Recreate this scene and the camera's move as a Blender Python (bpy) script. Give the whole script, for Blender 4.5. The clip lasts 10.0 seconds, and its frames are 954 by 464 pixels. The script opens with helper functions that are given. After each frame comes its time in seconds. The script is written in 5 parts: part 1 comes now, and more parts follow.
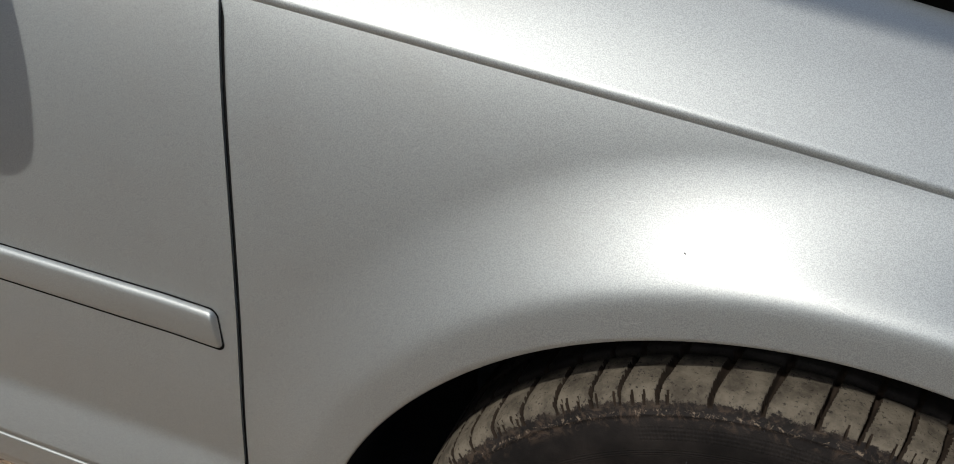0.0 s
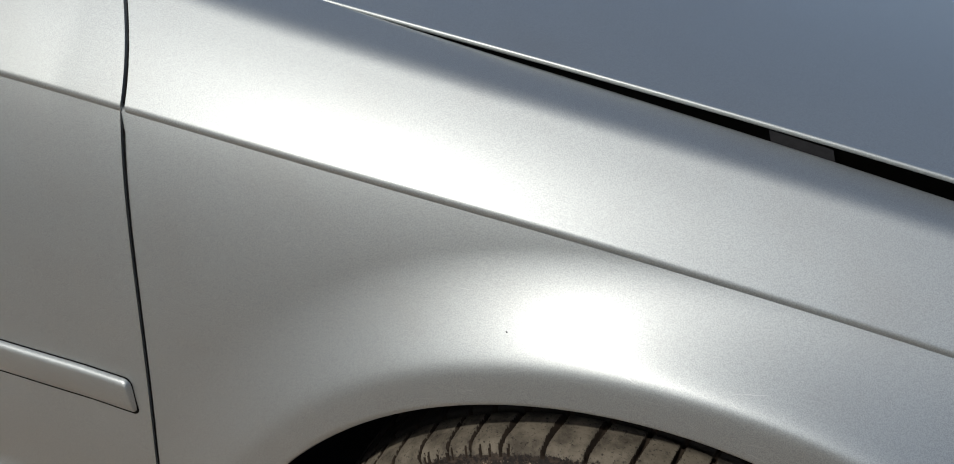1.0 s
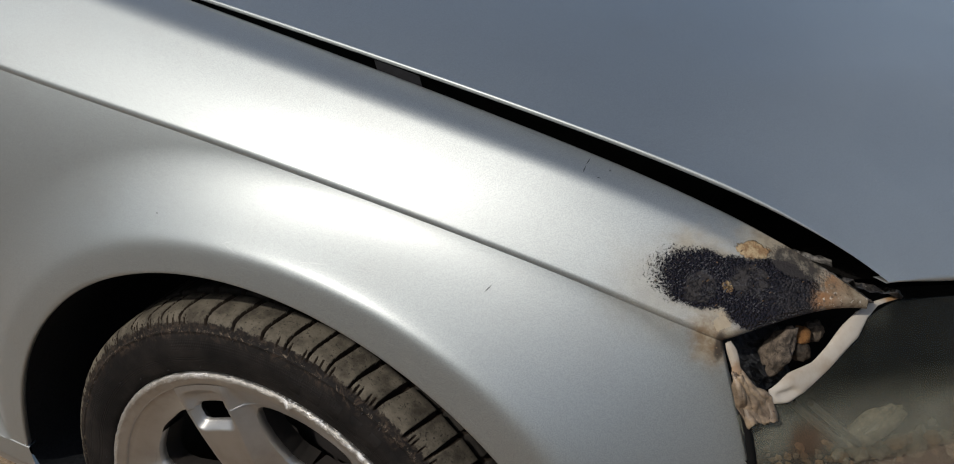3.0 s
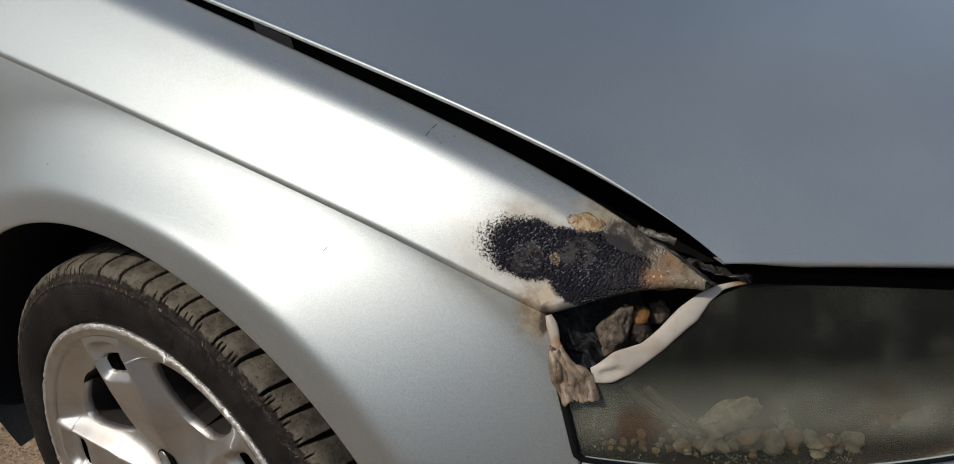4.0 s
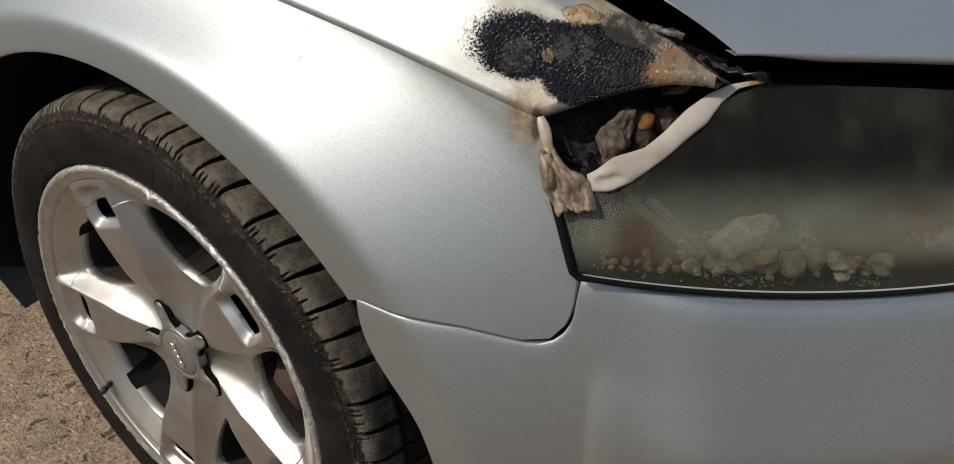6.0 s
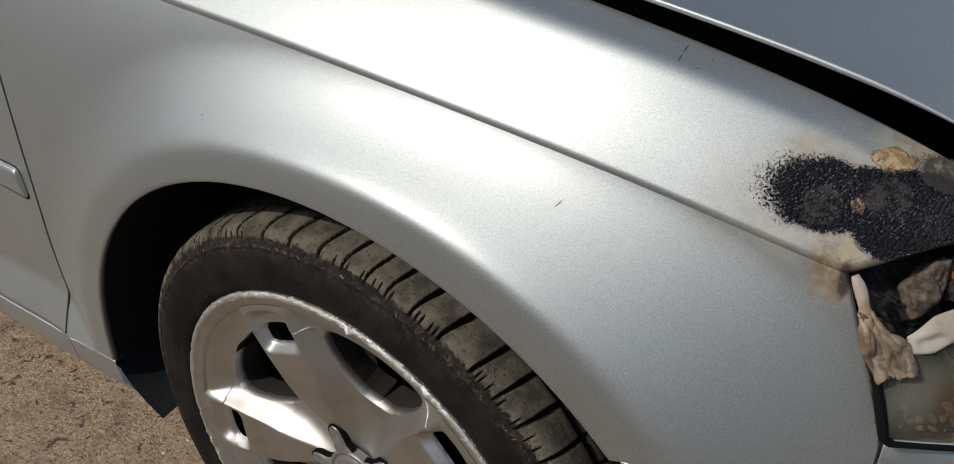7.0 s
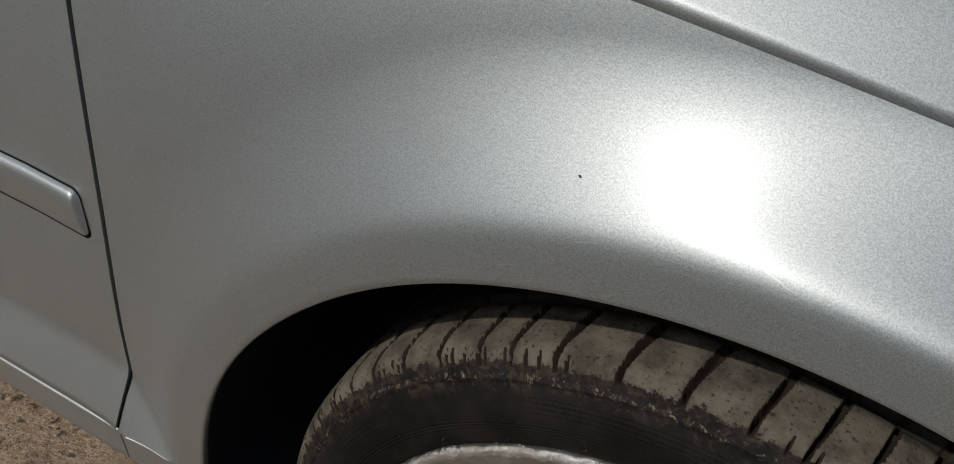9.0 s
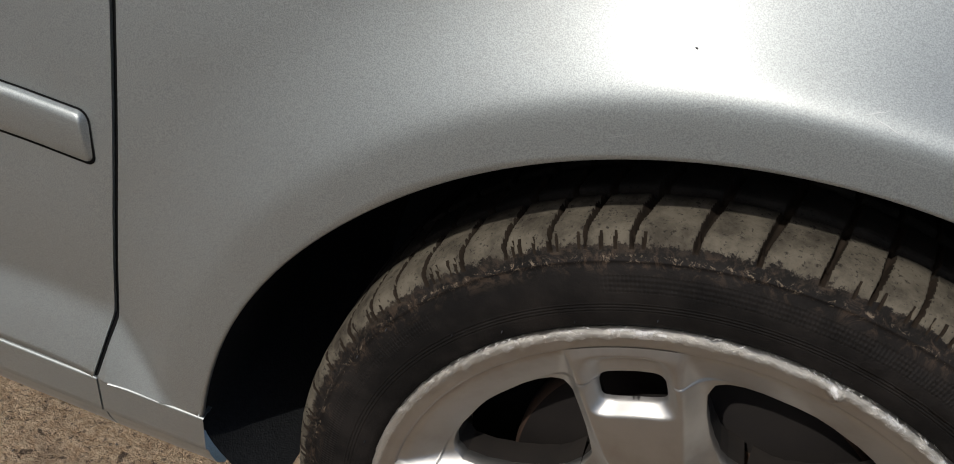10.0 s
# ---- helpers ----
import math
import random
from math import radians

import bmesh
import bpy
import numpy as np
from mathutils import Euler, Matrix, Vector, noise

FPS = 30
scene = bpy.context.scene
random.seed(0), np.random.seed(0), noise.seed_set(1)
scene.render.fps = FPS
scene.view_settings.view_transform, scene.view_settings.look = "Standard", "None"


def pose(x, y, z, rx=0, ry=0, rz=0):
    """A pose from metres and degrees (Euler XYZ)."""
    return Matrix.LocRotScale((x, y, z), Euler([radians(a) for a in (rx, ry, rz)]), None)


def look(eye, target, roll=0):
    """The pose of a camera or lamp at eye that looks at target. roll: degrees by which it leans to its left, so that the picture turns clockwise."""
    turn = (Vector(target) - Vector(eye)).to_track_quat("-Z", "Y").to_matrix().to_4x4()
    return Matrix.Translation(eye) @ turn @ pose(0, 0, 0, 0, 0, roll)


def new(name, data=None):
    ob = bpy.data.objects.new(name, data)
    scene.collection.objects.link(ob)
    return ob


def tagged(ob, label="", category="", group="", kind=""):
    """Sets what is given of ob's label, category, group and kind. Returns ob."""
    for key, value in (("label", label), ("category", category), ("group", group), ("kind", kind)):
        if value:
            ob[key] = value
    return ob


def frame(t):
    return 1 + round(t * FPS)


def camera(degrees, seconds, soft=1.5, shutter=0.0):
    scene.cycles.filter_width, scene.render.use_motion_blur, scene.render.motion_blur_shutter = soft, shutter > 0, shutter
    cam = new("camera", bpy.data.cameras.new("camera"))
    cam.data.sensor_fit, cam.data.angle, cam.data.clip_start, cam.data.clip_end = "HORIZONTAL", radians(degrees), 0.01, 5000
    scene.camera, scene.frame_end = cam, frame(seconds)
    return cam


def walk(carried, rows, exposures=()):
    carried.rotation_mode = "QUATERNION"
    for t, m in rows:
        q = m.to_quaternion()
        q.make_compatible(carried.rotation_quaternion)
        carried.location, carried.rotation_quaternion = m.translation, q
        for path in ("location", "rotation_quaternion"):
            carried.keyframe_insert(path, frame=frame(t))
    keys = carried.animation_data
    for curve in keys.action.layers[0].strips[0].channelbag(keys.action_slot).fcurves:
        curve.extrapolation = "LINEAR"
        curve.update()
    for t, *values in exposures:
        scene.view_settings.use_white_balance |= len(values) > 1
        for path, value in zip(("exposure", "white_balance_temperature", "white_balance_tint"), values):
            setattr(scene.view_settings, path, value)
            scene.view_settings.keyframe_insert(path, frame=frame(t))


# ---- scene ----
cam = camera(51.7, 10.0, soft=1.0)
PATH = [
    (0, (-0.025, -0.51, 1.09), (-0.651, 1.08, 0.052), 2.1),
    (0.2, (-0.002, -0.523, 1.128), (-0.612, 1.109, 0.145), 2.1),
    (0.5, (0.04, -0.54, 1.189), (-0.573, 1.094, 0.212), 0.9),
    (0.7, (0.06, -0.554, 1.201), (-0.559, 1.081, 0.23), 1.4),
    (1, (0.099, -0.555, 1.199), (-0.501, 1.077, 0.21), 1.6),
    (1.2, (0.152, -0.544, 1.185), (-0.497, 1.075, 0.206), 2.3),
    (1.5, (0.253, -0.513, 1.179), (-0.523, 1.039, 0.183), 1.6),
    (1.7, (0.285, -0.54, 1.192), (-0.486, 1.012, 0.194), 1.7),
    (2, (0.353, -0.549, 1.203), (-0.441, 0.981, 0.189), 0.9),
    (2.2, (0.411, -0.577, 1.197), (-0.387, 0.972, 0.214), 1.2),
    (2.5, (0.493, -0.588, 1.198), (-0.318, 0.961, 0.226), 0.6),
    (2.8, (0.557, -0.585, 1.204), (-0.262, 0.967, 0.245), 0.3),
    (3, (0.592, -0.568, 1.2), (-0.222, 0.99, 0.245), 0.8),
    (3.2, (0.626, -0.542, 1.21), (-0.185, 1.008, 0.24), 1.5),
    (4.3, (0.847, -0.412, 1.145), (-0.229, 0.989, 0.208), -0.7),
    (4.5, (0.848, -0.401, 1.141), (-0.213, 0.996, 0.181), -0.8),
    (4.7, (0.841, -0.399, 1.139), (-0.196, 0.987, 0.137), -1.1),
    (4.8, (0.85, -0.397, 1.119), (-0.205, 0.983, 0.128), -1.1),
    (5, (0.865, -0.395, 1.083), (-0.205, 0.964, 0.08), -1.3),
    (5.2, (0.867, -0.395, 1.065), (-0.176, 0.94, 0.002), -1.5),
    (6.3, (0.8085, -0.4033, 1.0425), (-0.2076, 0.8222, 0.0053), -2.72),
    (6.5, (0.7352, -0.4108, 1.0714), (-0.2608, 0.7993, -0.0027), -3.65),
    (6.8, (0.6455, -0.4238, 1.0931), (-0.3542, 0.8043, 0.0431), -4.43),
    (7, (0.598, -0.424, 1.12), (-0.454, 0.884, 0.033), -4.2),
    (7.2, (0.567, -0.41, 1.12), (-0.505, 0.913, 0.072), -4.1),
    (7.5, (0.506, -0.356, 1.117), (-0.574, 0.958, 0.066), -3.8),
    (7.7, (0.449, -0.301, 1.099), (-0.697, 0.964, 0.057), -3.2),
    (8, (0.374, -0.2235, 1.0554), (-0.847, 0.8374, 0.1272), -2.45),
    (8.2, (0.314, -0.195, 1.048), (-0.98, 0.9, -0.013), -2.8),
    (8.5, (0.2296, -0.2162, 1.0265), (-0.9687, 0.8854, -0.1355), -2.68),
    (8.7, (0.172, -0.239, 1.004), (-0.931, 0.948, -0.169), 0.2),
    (9, (0.053, -0.308, 0.999), (-0.732, 1.088, -0.199), 3.7),
    (9.2, (0.021, -0.344, 0.98), (-0.706, 1.133, -0.157), 6.0),
    (9.5, (-0.057, -0.398, 0.979), (-0.596, 1.132, -0.191), 8.4),
    (9.7, (-0.058, -0.424, 0.954), (-0.572, 1.156, -0.159), 9.1),
    (10, (-0.076, -0.445, 0.942), (-0.465, 1.151, -0.199), 10.6),
]
walk(cam, [(t, look(eye, target, roll)) for t, eye, target, roll in PATH],
     [(0, -0.17, 6560, 10), (3, -0.38, 6600, 10), (4.5, -0.21, 6700, 10), (5.2, -0.14, 6850, 10), (7, -0.33, 6600, 10), (8, -0.65, 6440, 10), (8.5, -0.71, 6460, 10), (9, -0.63, 6460, 10), (9.5, -0.44, 6560, 10), (10, -0.34, 6550, 10)])

# ---- world, sun, exposure ----
SUN_EL, SUN_AZ = radians(43.8), radians(-18.0)   # azimuth from -y towards +x
sun_dir = Vector((math.cos(SUN_EL) * math.sin(SUN_AZ), -math.cos(SUN_EL) * math.cos(SUN_AZ), math.sin(SUN_EL)))
world = bpy.data.worlds.new("world")
scene.world = world
world.use_nodes = True
wt = world.node_tree
sky = wt.nodes.new("ShaderNodeTexSky")
sky.sky_type = "NISHITA"
sky.sun_disc = False
sky.ozone_density, sky.dust_density, sky.air_density = 2.0, 2.2, 1.0
sky.sun_elevation = SUN_EL
sky.sun_rotation = math.atan2(sun_dir.x, sun_dir.y)
wt.nodes["Background"].inputs["Strength"].default_value = 0.136
wt.links.new(sky.outputs["Color"], wt.nodes["Background"].inputs["Color"])
sun = new("sun", bpy.data.lights.new("sun", "SUN"))
sun.data.energy, sun.data.angle, sun.data.color = 3.35, radians(0.55), (1.0, 0.972, 0.92)
sun.matrix_world = look(tuple(sun_dir * 20), (0, 0, 0))


# ---- materials ----
class Mat:
    """A small wrapper round a node material."""

    def __init__(self, name, **values):
        self.mat = bpy.data.materials.new(name)
        self.mat.use_nodes = True
        self.nt = self.mat.node_tree
        self.b = self.nt.nodes["Principled BSDF"]
        self.set(**values)
        self.coord = self.nt.nodes.new("ShaderNodeTexCoord").outputs["Object"]

    def set(self, **values):
        keys = {"color": "Base Color", "rough": "Roughness", "metal": "Metallic", "coat": "Coat Weight", "coat_rough": "Coat Roughness", "spec": "Specular IOR Level", "alpha": "Alpha", "trans": "Transmission Weight", "ior": "IOR"}
        for k, v in values.items():
            if k == "color":
                v = (*v, 1)
            self.b.inputs[keys[k]].default_value = v

    def node(self, kind, **inputs):
        n = self.nt.nodes.new(kind)
        for k, v in inputs.items():
            self.put(n.inputs[k.replace("_", " ")], v)
        return n

    def put(self, socket, v):
        if isinstance(v, bpy.types.NodeSocket):
            self.nt.links.new(v, socket)
        else:
            socket.default_value = v

    def noise(self, scale, detail=4, rough=0.55, vector=None, dist=0.0):
        n = self.node("ShaderNodeTexNoise", Scale=scale, Detail=detail, Roughness=rough, Distortion=dist)
        self.put(n.inputs["Vector"], vector or self.coord)
        return n.outputs["Fac"]

    def voronoi(self, scale, feature="F1", out="Distance", rnd=1.0):
        n = self.node("ShaderNodeTexVoronoi", Scale=scale, Randomness=rnd)
        n.feature = feature
        self.put(n.inputs["Vector"], self.coord)
        return n.outputs[out]

    def math(self, op, a, b=0.0, c=0.0, clamp=False):
        n = self.nt.nodes.new("ShaderNodeMath")
        n.operation, n.use_clamp = op, clamp
        for s, v in zip(n.inputs, (a, b, c)):
            self.put(s, v)
        return n.outputs[0]

    def ramp(self, fac, lo, hi, a=0.0, b=1.0):
        n = self.node("ShaderNodeMapRange", Value=fac)
        n.interpolation_type = "SMOOTHSTEP"
        for k, v in (("From Min", lo), ("From Max", hi), ("To Min", a), ("To Max", b)):
            self.put(n.inputs[k], v)
        return n.outputs["Result"]

    def mix(self, fac, a, b):
        n = self.nt.nodes.new("ShaderNodeMix")
        n.data_type = "RGBA"
        self.put(n.inputs["Factor"], fac)
        cols = [s for s in n.inputs if s.type == "RGBA"]
        for s, v in zip(cols, (a, b)):
            self.put(s, (*v, 1) if isinstance(v, tuple) else v)
        return [o for o in n.outputs if o.type == "RGBA"][0]

    def color(self, v):
        self.put(self.b.inputs["Base Color"], v)

    def bump(self, height, strength, distance):
        n = self.node("ShaderNodeBump", Height=height, Strength=strength, Distance=distance)
        if self.b.inputs["Normal"].links:
            self.put(n.inputs["Normal"], self.b.inputs["Normal"].links[0].from_socket)
        self.put(self.b.inputs["Normal"], n.outputs["Normal"])

    def blob(self, x, y, z, rx, ry, rz, wob=0.0, scale=60.0):
        """1 inside an uneven ellipsoid, falling to 0 at its edge: the distance in its own radii."""
        n = self.node("ShaderNodeVectorMath")
        n.operation = "SUBTRACT"
        self.put(n.inputs[0], self.coord)
        n.inputs[1].default_value = (x, y, z)
        m = self.node("ShaderNodeVectorMath")
        m.operation = "DIVIDE"
        self.put(m.inputs[0], n.outputs[0])
        m.inputs[1].default_value = (rx, ry, rz)
        l = self.node("ShaderNodeVectorMath")
        l.operation = "LENGTH"
        self.put(l.inputs[0], m.outputs[0])
        d = l.outputs["Value"]
        if wob:
            d = self.math("ADD", d, self.math("MULTIPLY", self.math("SUBTRACT", self.noise(scale, 5, 0.65), 0.5), wob))
        return d


METAL = 0.92      # flakes in a grey lacquer: part mirror, part scatter


def paint(name, burnt=False, dusty=False):
    m = Mat(name, metal=METAL, rough=0.56, coat=1.0, coat_rough=0.30)
    flake = m.noise(1200, 2, 0.5)
    fine = m.noise(700, 2, 0.5)
    dust = m.noise(9, 5, 0.6)
    base = m.mix(m.ramp(flake, 0.3, 0.7), (0.292, 0.311, 0.304), (0.415, 0.442, 0.432))
    base = m.mix(m.ramp(dust, 0.45, 0.8, 0.0, 0.22), base, (0.29, 0.28, 0.255))
    m.put(m.b.inputs["Roughness"], m.math("ADD", 0.545, m.math("MULTIPLY", m.noise(14, 4), 0.06)))
    m.bump(m.math("ADD", flake, fine), 0.15, 0.0004)
    m.color(base)
    if dusty:
        # paler film towards the hood's front: some dust, mostly the sky's reflection as colour
        at_ = m.node("ShaderNodeSeparateXYZ")
        m.put(at_.inputs[0], m.coord)
        pale_film = m.math("MULTIPLY", m.ramp(at_.outputs["X"], 0.28, 0.60, 0.0, 0.30), m.ramp(m.noise(6, 6, 0.7), 0.25, 0.75, 0.55, 1.0))
        m.color(m.mix(pale_film, base, (0.40, 0.44, 0.46)))
        m.put(m.b.inputs["Metallic"], m.math("MULTIPLY", m.math("SUBTRACT", 1.0, pale_film), METAL))
    if burnt:
        speck = m.noise(480, 6, 0.85)
        px_ = m.node("ShaderNodeSeparateXYZ")
        m.put(px_.inputs[0], m.coord)
        halo = m.ramp(m.blob(0.447, 0.19, 0.750, 0.090, 0.070, 0.052, 1.1, 30), 0.40, 1.05, 0.85, 0.0)
        halo = m.math("MAXIMUM", halo, m.ramp(m.blob(0.488, 0.222, 0.772, 0.078, 0.040, 0.036, 0.9, 40), 0.45, 1.05, 0.95, 0.0))
        smoke = m.ramp(m.blob(0.405, 0.160, 0.745, 0.085, 0.075, 0.060, 0.9, 22), 0.15, 1.05, 0.42, 0.0)
        halo = m.math("MAXIMUM", halo, smoke)
        stain = m.ramp(m.blob(0.446, 0.160, 0.713, 0.031, 0.036, 0.043, 0.9, 50), 0.25, 1.0, 0.95, 0.0)
        halo = m.math("MAXIMUM", halo, stain)
        d1 = m.blob(0.423, 0.177, 0.756, 0.041, 0.034, 0.025, 0.45, 35)
        d2 = m.blob(0.484, 0.193, 0.746, 0.048, 0.046, 0.032, 0.35, 45)
        spread = m.ramp(px_.outputs["X"], 0.385, 0.430, 2.8, 0.7)
        d = m.math("ADD", m.math("MINIMUM", d1, m.math("MINIMUM", d2, m.blob(0.452, 0.186, 0.754, 0.030, 0.030, 0.0235, 0.5, 60))), m.math("MULTIPLY", m.math("SUBTRACT", speck, 0.5), spread))
        black = m.ramp(d, 0.91, 0.96, 1.0, 0.0)
        p1 = m.blob(0.425, 0.173, 0.750, 0.017, 0.017, 0.013, 1.5, 75)
        p2 = m.blob(0.462, 0.193, 0.756, 0.017, 0.017, 0.014, 1.6, 85)
        p3 = m.blob(0.500, 0.224, 0.768, 0.036, 0.016, 0.014, 1.0, 50)
        plates = m.math("MULTIPLY", m.ramp(m.math("MINIMUM", p1, p2), 0.85, 1.05, 1.0, 0.0), m.ramp(m.noise(95, 6, 0.75), 0.36, 0.50))
        p4 = m.blob(0.503, 0.205, 0.742, 0.030, 0.030, 0.024, 0.9, 70)
        flat_ = m.math("MULTIPLY", m.ramp(p4, 0.55, 1.05, 0.55, 0.0), m.ramp(m.noise(130, 5, 0.7), 0.30, 0.5))
        grey = m.math("MAXIMUM", m.math("MAXIMUM", plates, flat_), m.ramp(p3, 0.85, 1.05, 1.0, 0.0))
        sooty = m.math("MULTIPLY", m.ramp(p3, 0.75, 1.10, 0.92, 0.0), m.ramp(m.noise(85, 7, 0.78), 0.30, 0.56))
        black = m.math("MAXIMUM", black, sooty)
        tip = m.ramp(m.blob(0.545, 0.233, 0.745, 0.038, 0.05, 0.037, 0.7, 60), 0.66, 1.0, 1.0, 0.0)
        fl1 = m.ramp(m.blob(0.459, 0.212, 0.777, 0.019, 0.012, 0.008, 1.5, 90), 0.85, 0.95, 1.0, 0.0)
        fl2 = m.ramp(m.blob(0.447, 0.183, 0.751, 0.0050, 0.006, 0.006, 2.0, 160), 0.85, 1.0, 1.0, 0.0)
        fl3 = m.ramp(m.blob(0.451, 0.166, 0.727, 0.009, 0.008, 0.009, 3.0, 110), 0.80, 0.9, 1.0, 0.0)
        flake_o = m.math("MAXIMUM", fl1, fl2)
        spots = m.math("MULTIPLY", m.math("MULTIPLY", m.ramp(m.noise(240, 4, 0.7), 0.64, 0.70), m.ramp(halo, 0.3, 0.8)), m.math("SUBTRACT", 1.0, m.math("MULTIPLY", black, 0.85)))
        col = m.mix(halo, base, m.mix(m.ramp(m.noise(90, 5, 0.7), 0.3, 0.7), (0.19, 0.150, 0.098), (0.31, 0.268, 0.190)))
        col = m.mix(m.math("MULTIPLY", stain, m.ramp(m.noise(70, 5, 0.7), 0.35, 0.65)), col, (0.15, 0.095, 0.05))
        soot = m.ramp(m.blob(0.4525, 0.160, 0.706, 0.006, 0.016, 0.020, 0.8, 120), 0.5, 1.0, 0.9, 0.0)
        col = m.mix(soot, col, (0.03, 0.022, 0.016))
        col = m.mix(m.math("MULTIPLY", fl3, 0.6), col, (0.36, 0.29, 0.19))
        tar = m.mix(grey, (0.017, 0.0155, 0.021), m.mix(m.noise(220, 5, 0.7), (0.018, 0.016, 0.016), (0.040, 0.036, 0.034)))
        col = m.mix(black, col, tar)
        rustc = m.mix(m.ramp(m.math("ADD", px_.outputs["X"], m.math("MULTIPLY", m.noise(60, 5, 0.7), 0.03)), 0.532, 0.566), (0.21, 0.105, 0.048), (0.25, 0.205, 0.145))
        rustc = m.mix(m.ramp(m.noise(75, 6, 0.75), 0.45, 0.64), rustc, (0.17, 0.125, 0.08))
        rustc = m.mix(m.ramp(m.noise(150, 6, 0.75), 0.54, 0.66), rustc, (0.07, 0.048, 0.034))
        rustc = m.mix(m.ramp(m.noise(260, 4, 0.7), 0.60, 0.66), rustc, (0.45, 0.40, 0.32))
        col = m.mix(tip, col, rustc)
        och = m.mix(m.ramp(m.noise(140, 5, 0.7), 0.4, 0.6), (0.20, 0.115, 0.05), (0.34, 0.25, 0.135))
        col = m.mix(m.math("MAXIMUM", flake_o, m.math("MULTIPLY", spots, 0.8)), col, och)
        m.color(col)
        burn = m.math("MAXIMUM", m.math("MAXIMUM", black, tip), m.math("MAXIMUM", flake_o, m.math("MULTIPLY", halo, 0.92)))
        m.put(m.b.inputs["Metallic"], m.math("MULTIPLY", m.math("SUBTRACT", 1.0, burn), METAL, clamp=True))
        m.put(m.b.inputs["Roughness"], m.math("ADD", m.ramp(black, 0.0, 1.0, 0.575, 0.22), m.math("MULTIPLY", m.math("MAXIMUM", m.math("MULTIPLY", grey, black), tip), 0.45)))
        m.put(m.b.inputs["Coat Weight"], m.math("MULTIPLY", m.math("SUBTRACT", 1.0, burn), 1.0, clamp=True))
        m.put(m.b.inputs["Specular IOR Level"], m.math("SUBTRACT", 0.5, m.math("MULTIPLY", m.math("MAXIMUM", m.math("MULTIPLY", grey, black), tip), 0.38)))
        crust = m.math("ADD", m.math("MULTIPLY", m.noise(300, 4, 0.65), 0.7), m.math("MULTIPLY", m.voronoi(430), -1.3))
        smooth_ = m.math("SUBTRACT", 1.0, m.math("MAXIMUM", m.math("MULTIPLY", grey, 0.95), m.math("MULTIPLY", tip, 0.96)))
        m.bump(m.math("MULTIPLY", m.math("MULTIPLY", m.math("MAXIMUM", black, tip), smooth_), crust), 1.0, 0.0062)
        m.bump(m.math("MULTIPLY", flake_o, m.math("ADD", 1.0, m.noise(200, 4))), 0.8, 0.002)
    return m


silver = paint("silver_paint")
M_SILVER = silver.mat
M_HOOD = paint("dusty_sheen_paint", dusty=True).mat
M_BURNT = paint("scorched_silver_paint", True).mat
M_BLACK = Mat("black_plastic", color=(0.012, 0.012, 0.013), rough=0.55).mat
M_RUBBER = Mat("black_rubber", color=(0.006, 0.006, 0.006), rough=0.85, spec=0.1).mat
# near-black for sheets and parts that stand in for shade in gaps and recesses
M_SHADOW = Mat("shade_black", color=(0.005, 0.005, 0.005), rough=0.95, spec=0.03).mat

liner = Mat("felt_liner", rough=0.95, spec=0.02)
liner.color(liner.mix(liner.noise(220, 4), (0.010, 0.011, 0.012), (0.026, 0.027, 0.028)))
liner.bump(liner.noise(500, 3), 0.5, 0.002)
M_LINER = liner.mat

alloy = Mat("alloy", metal=1.0, rough=0.34, coat=0.15, coat_rough=0.16)
a_dust = alloy.noise(16, 5, 0.6)
alloy.color(alloy.mix(alloy.ramp(a_dust, 0.35, 0.75), (0.46, 0.450, 0.425), (0.37, 0.340, 0.300)))
alloy.put(alloy.b.inputs["Roughness"], alloy.math("ADD", 0.41, alloy.math("MULTIPLY", a_dust, 0.14)))
a_xyz = alloy.nt.nodes.new("ShaderNodeSeparateXYZ")
alloy.put(a_xyz.inputs[0], alloy.coord)
a_z = alloy.math("SUBTRACT", a_xyz.outputs["Z"], 0.312)
a_r = alloy.math("SQRT", alloy.math("ADD", alloy.math("MULTIPLY", a_xyz.outputs["X"], a_xyz.outputs["X"]), alloy.math("MULTIPLY", a_z, a_z)))
a_edge = alloy.ramp(a_r, 0.2335, 0.2455, 0.0, 0.30)
a_scr = alloy.ramp(alloy.math("ADD", alloy.noise(85, 7, 0.72, dist=2.5), alloy.math("ADD", a_edge, alloy.math("MULTIPLY", alloy.noise(7, 3, 0.5), 0.35))), 1.03, 1.06)
a_scr = alloy.math("MULTIPLY", a_scr, alloy.ramp(a_r, 0.2325, 0.2360))
alloy.color(alloy.mix(a_scr, alloy.b.inputs["Base Color"].links[0].from_socket, (0.74, 0.73, 0.70)))
alloy.put(alloy.b.inputs["Metallic"], alloy.math("SUBTRACT", 1.0, alloy.math("MULTIPLY", a_scr, 0.7)))
alloy.bump(alloy.math("MULTIPLY", a_scr, alloy.noise(300, 4, 0.7)), 0.6, 0.0015)
alloy.bump(alloy.noise(900, 3), 0.08, 0.0005)
M_ALLOY = alloy.mat

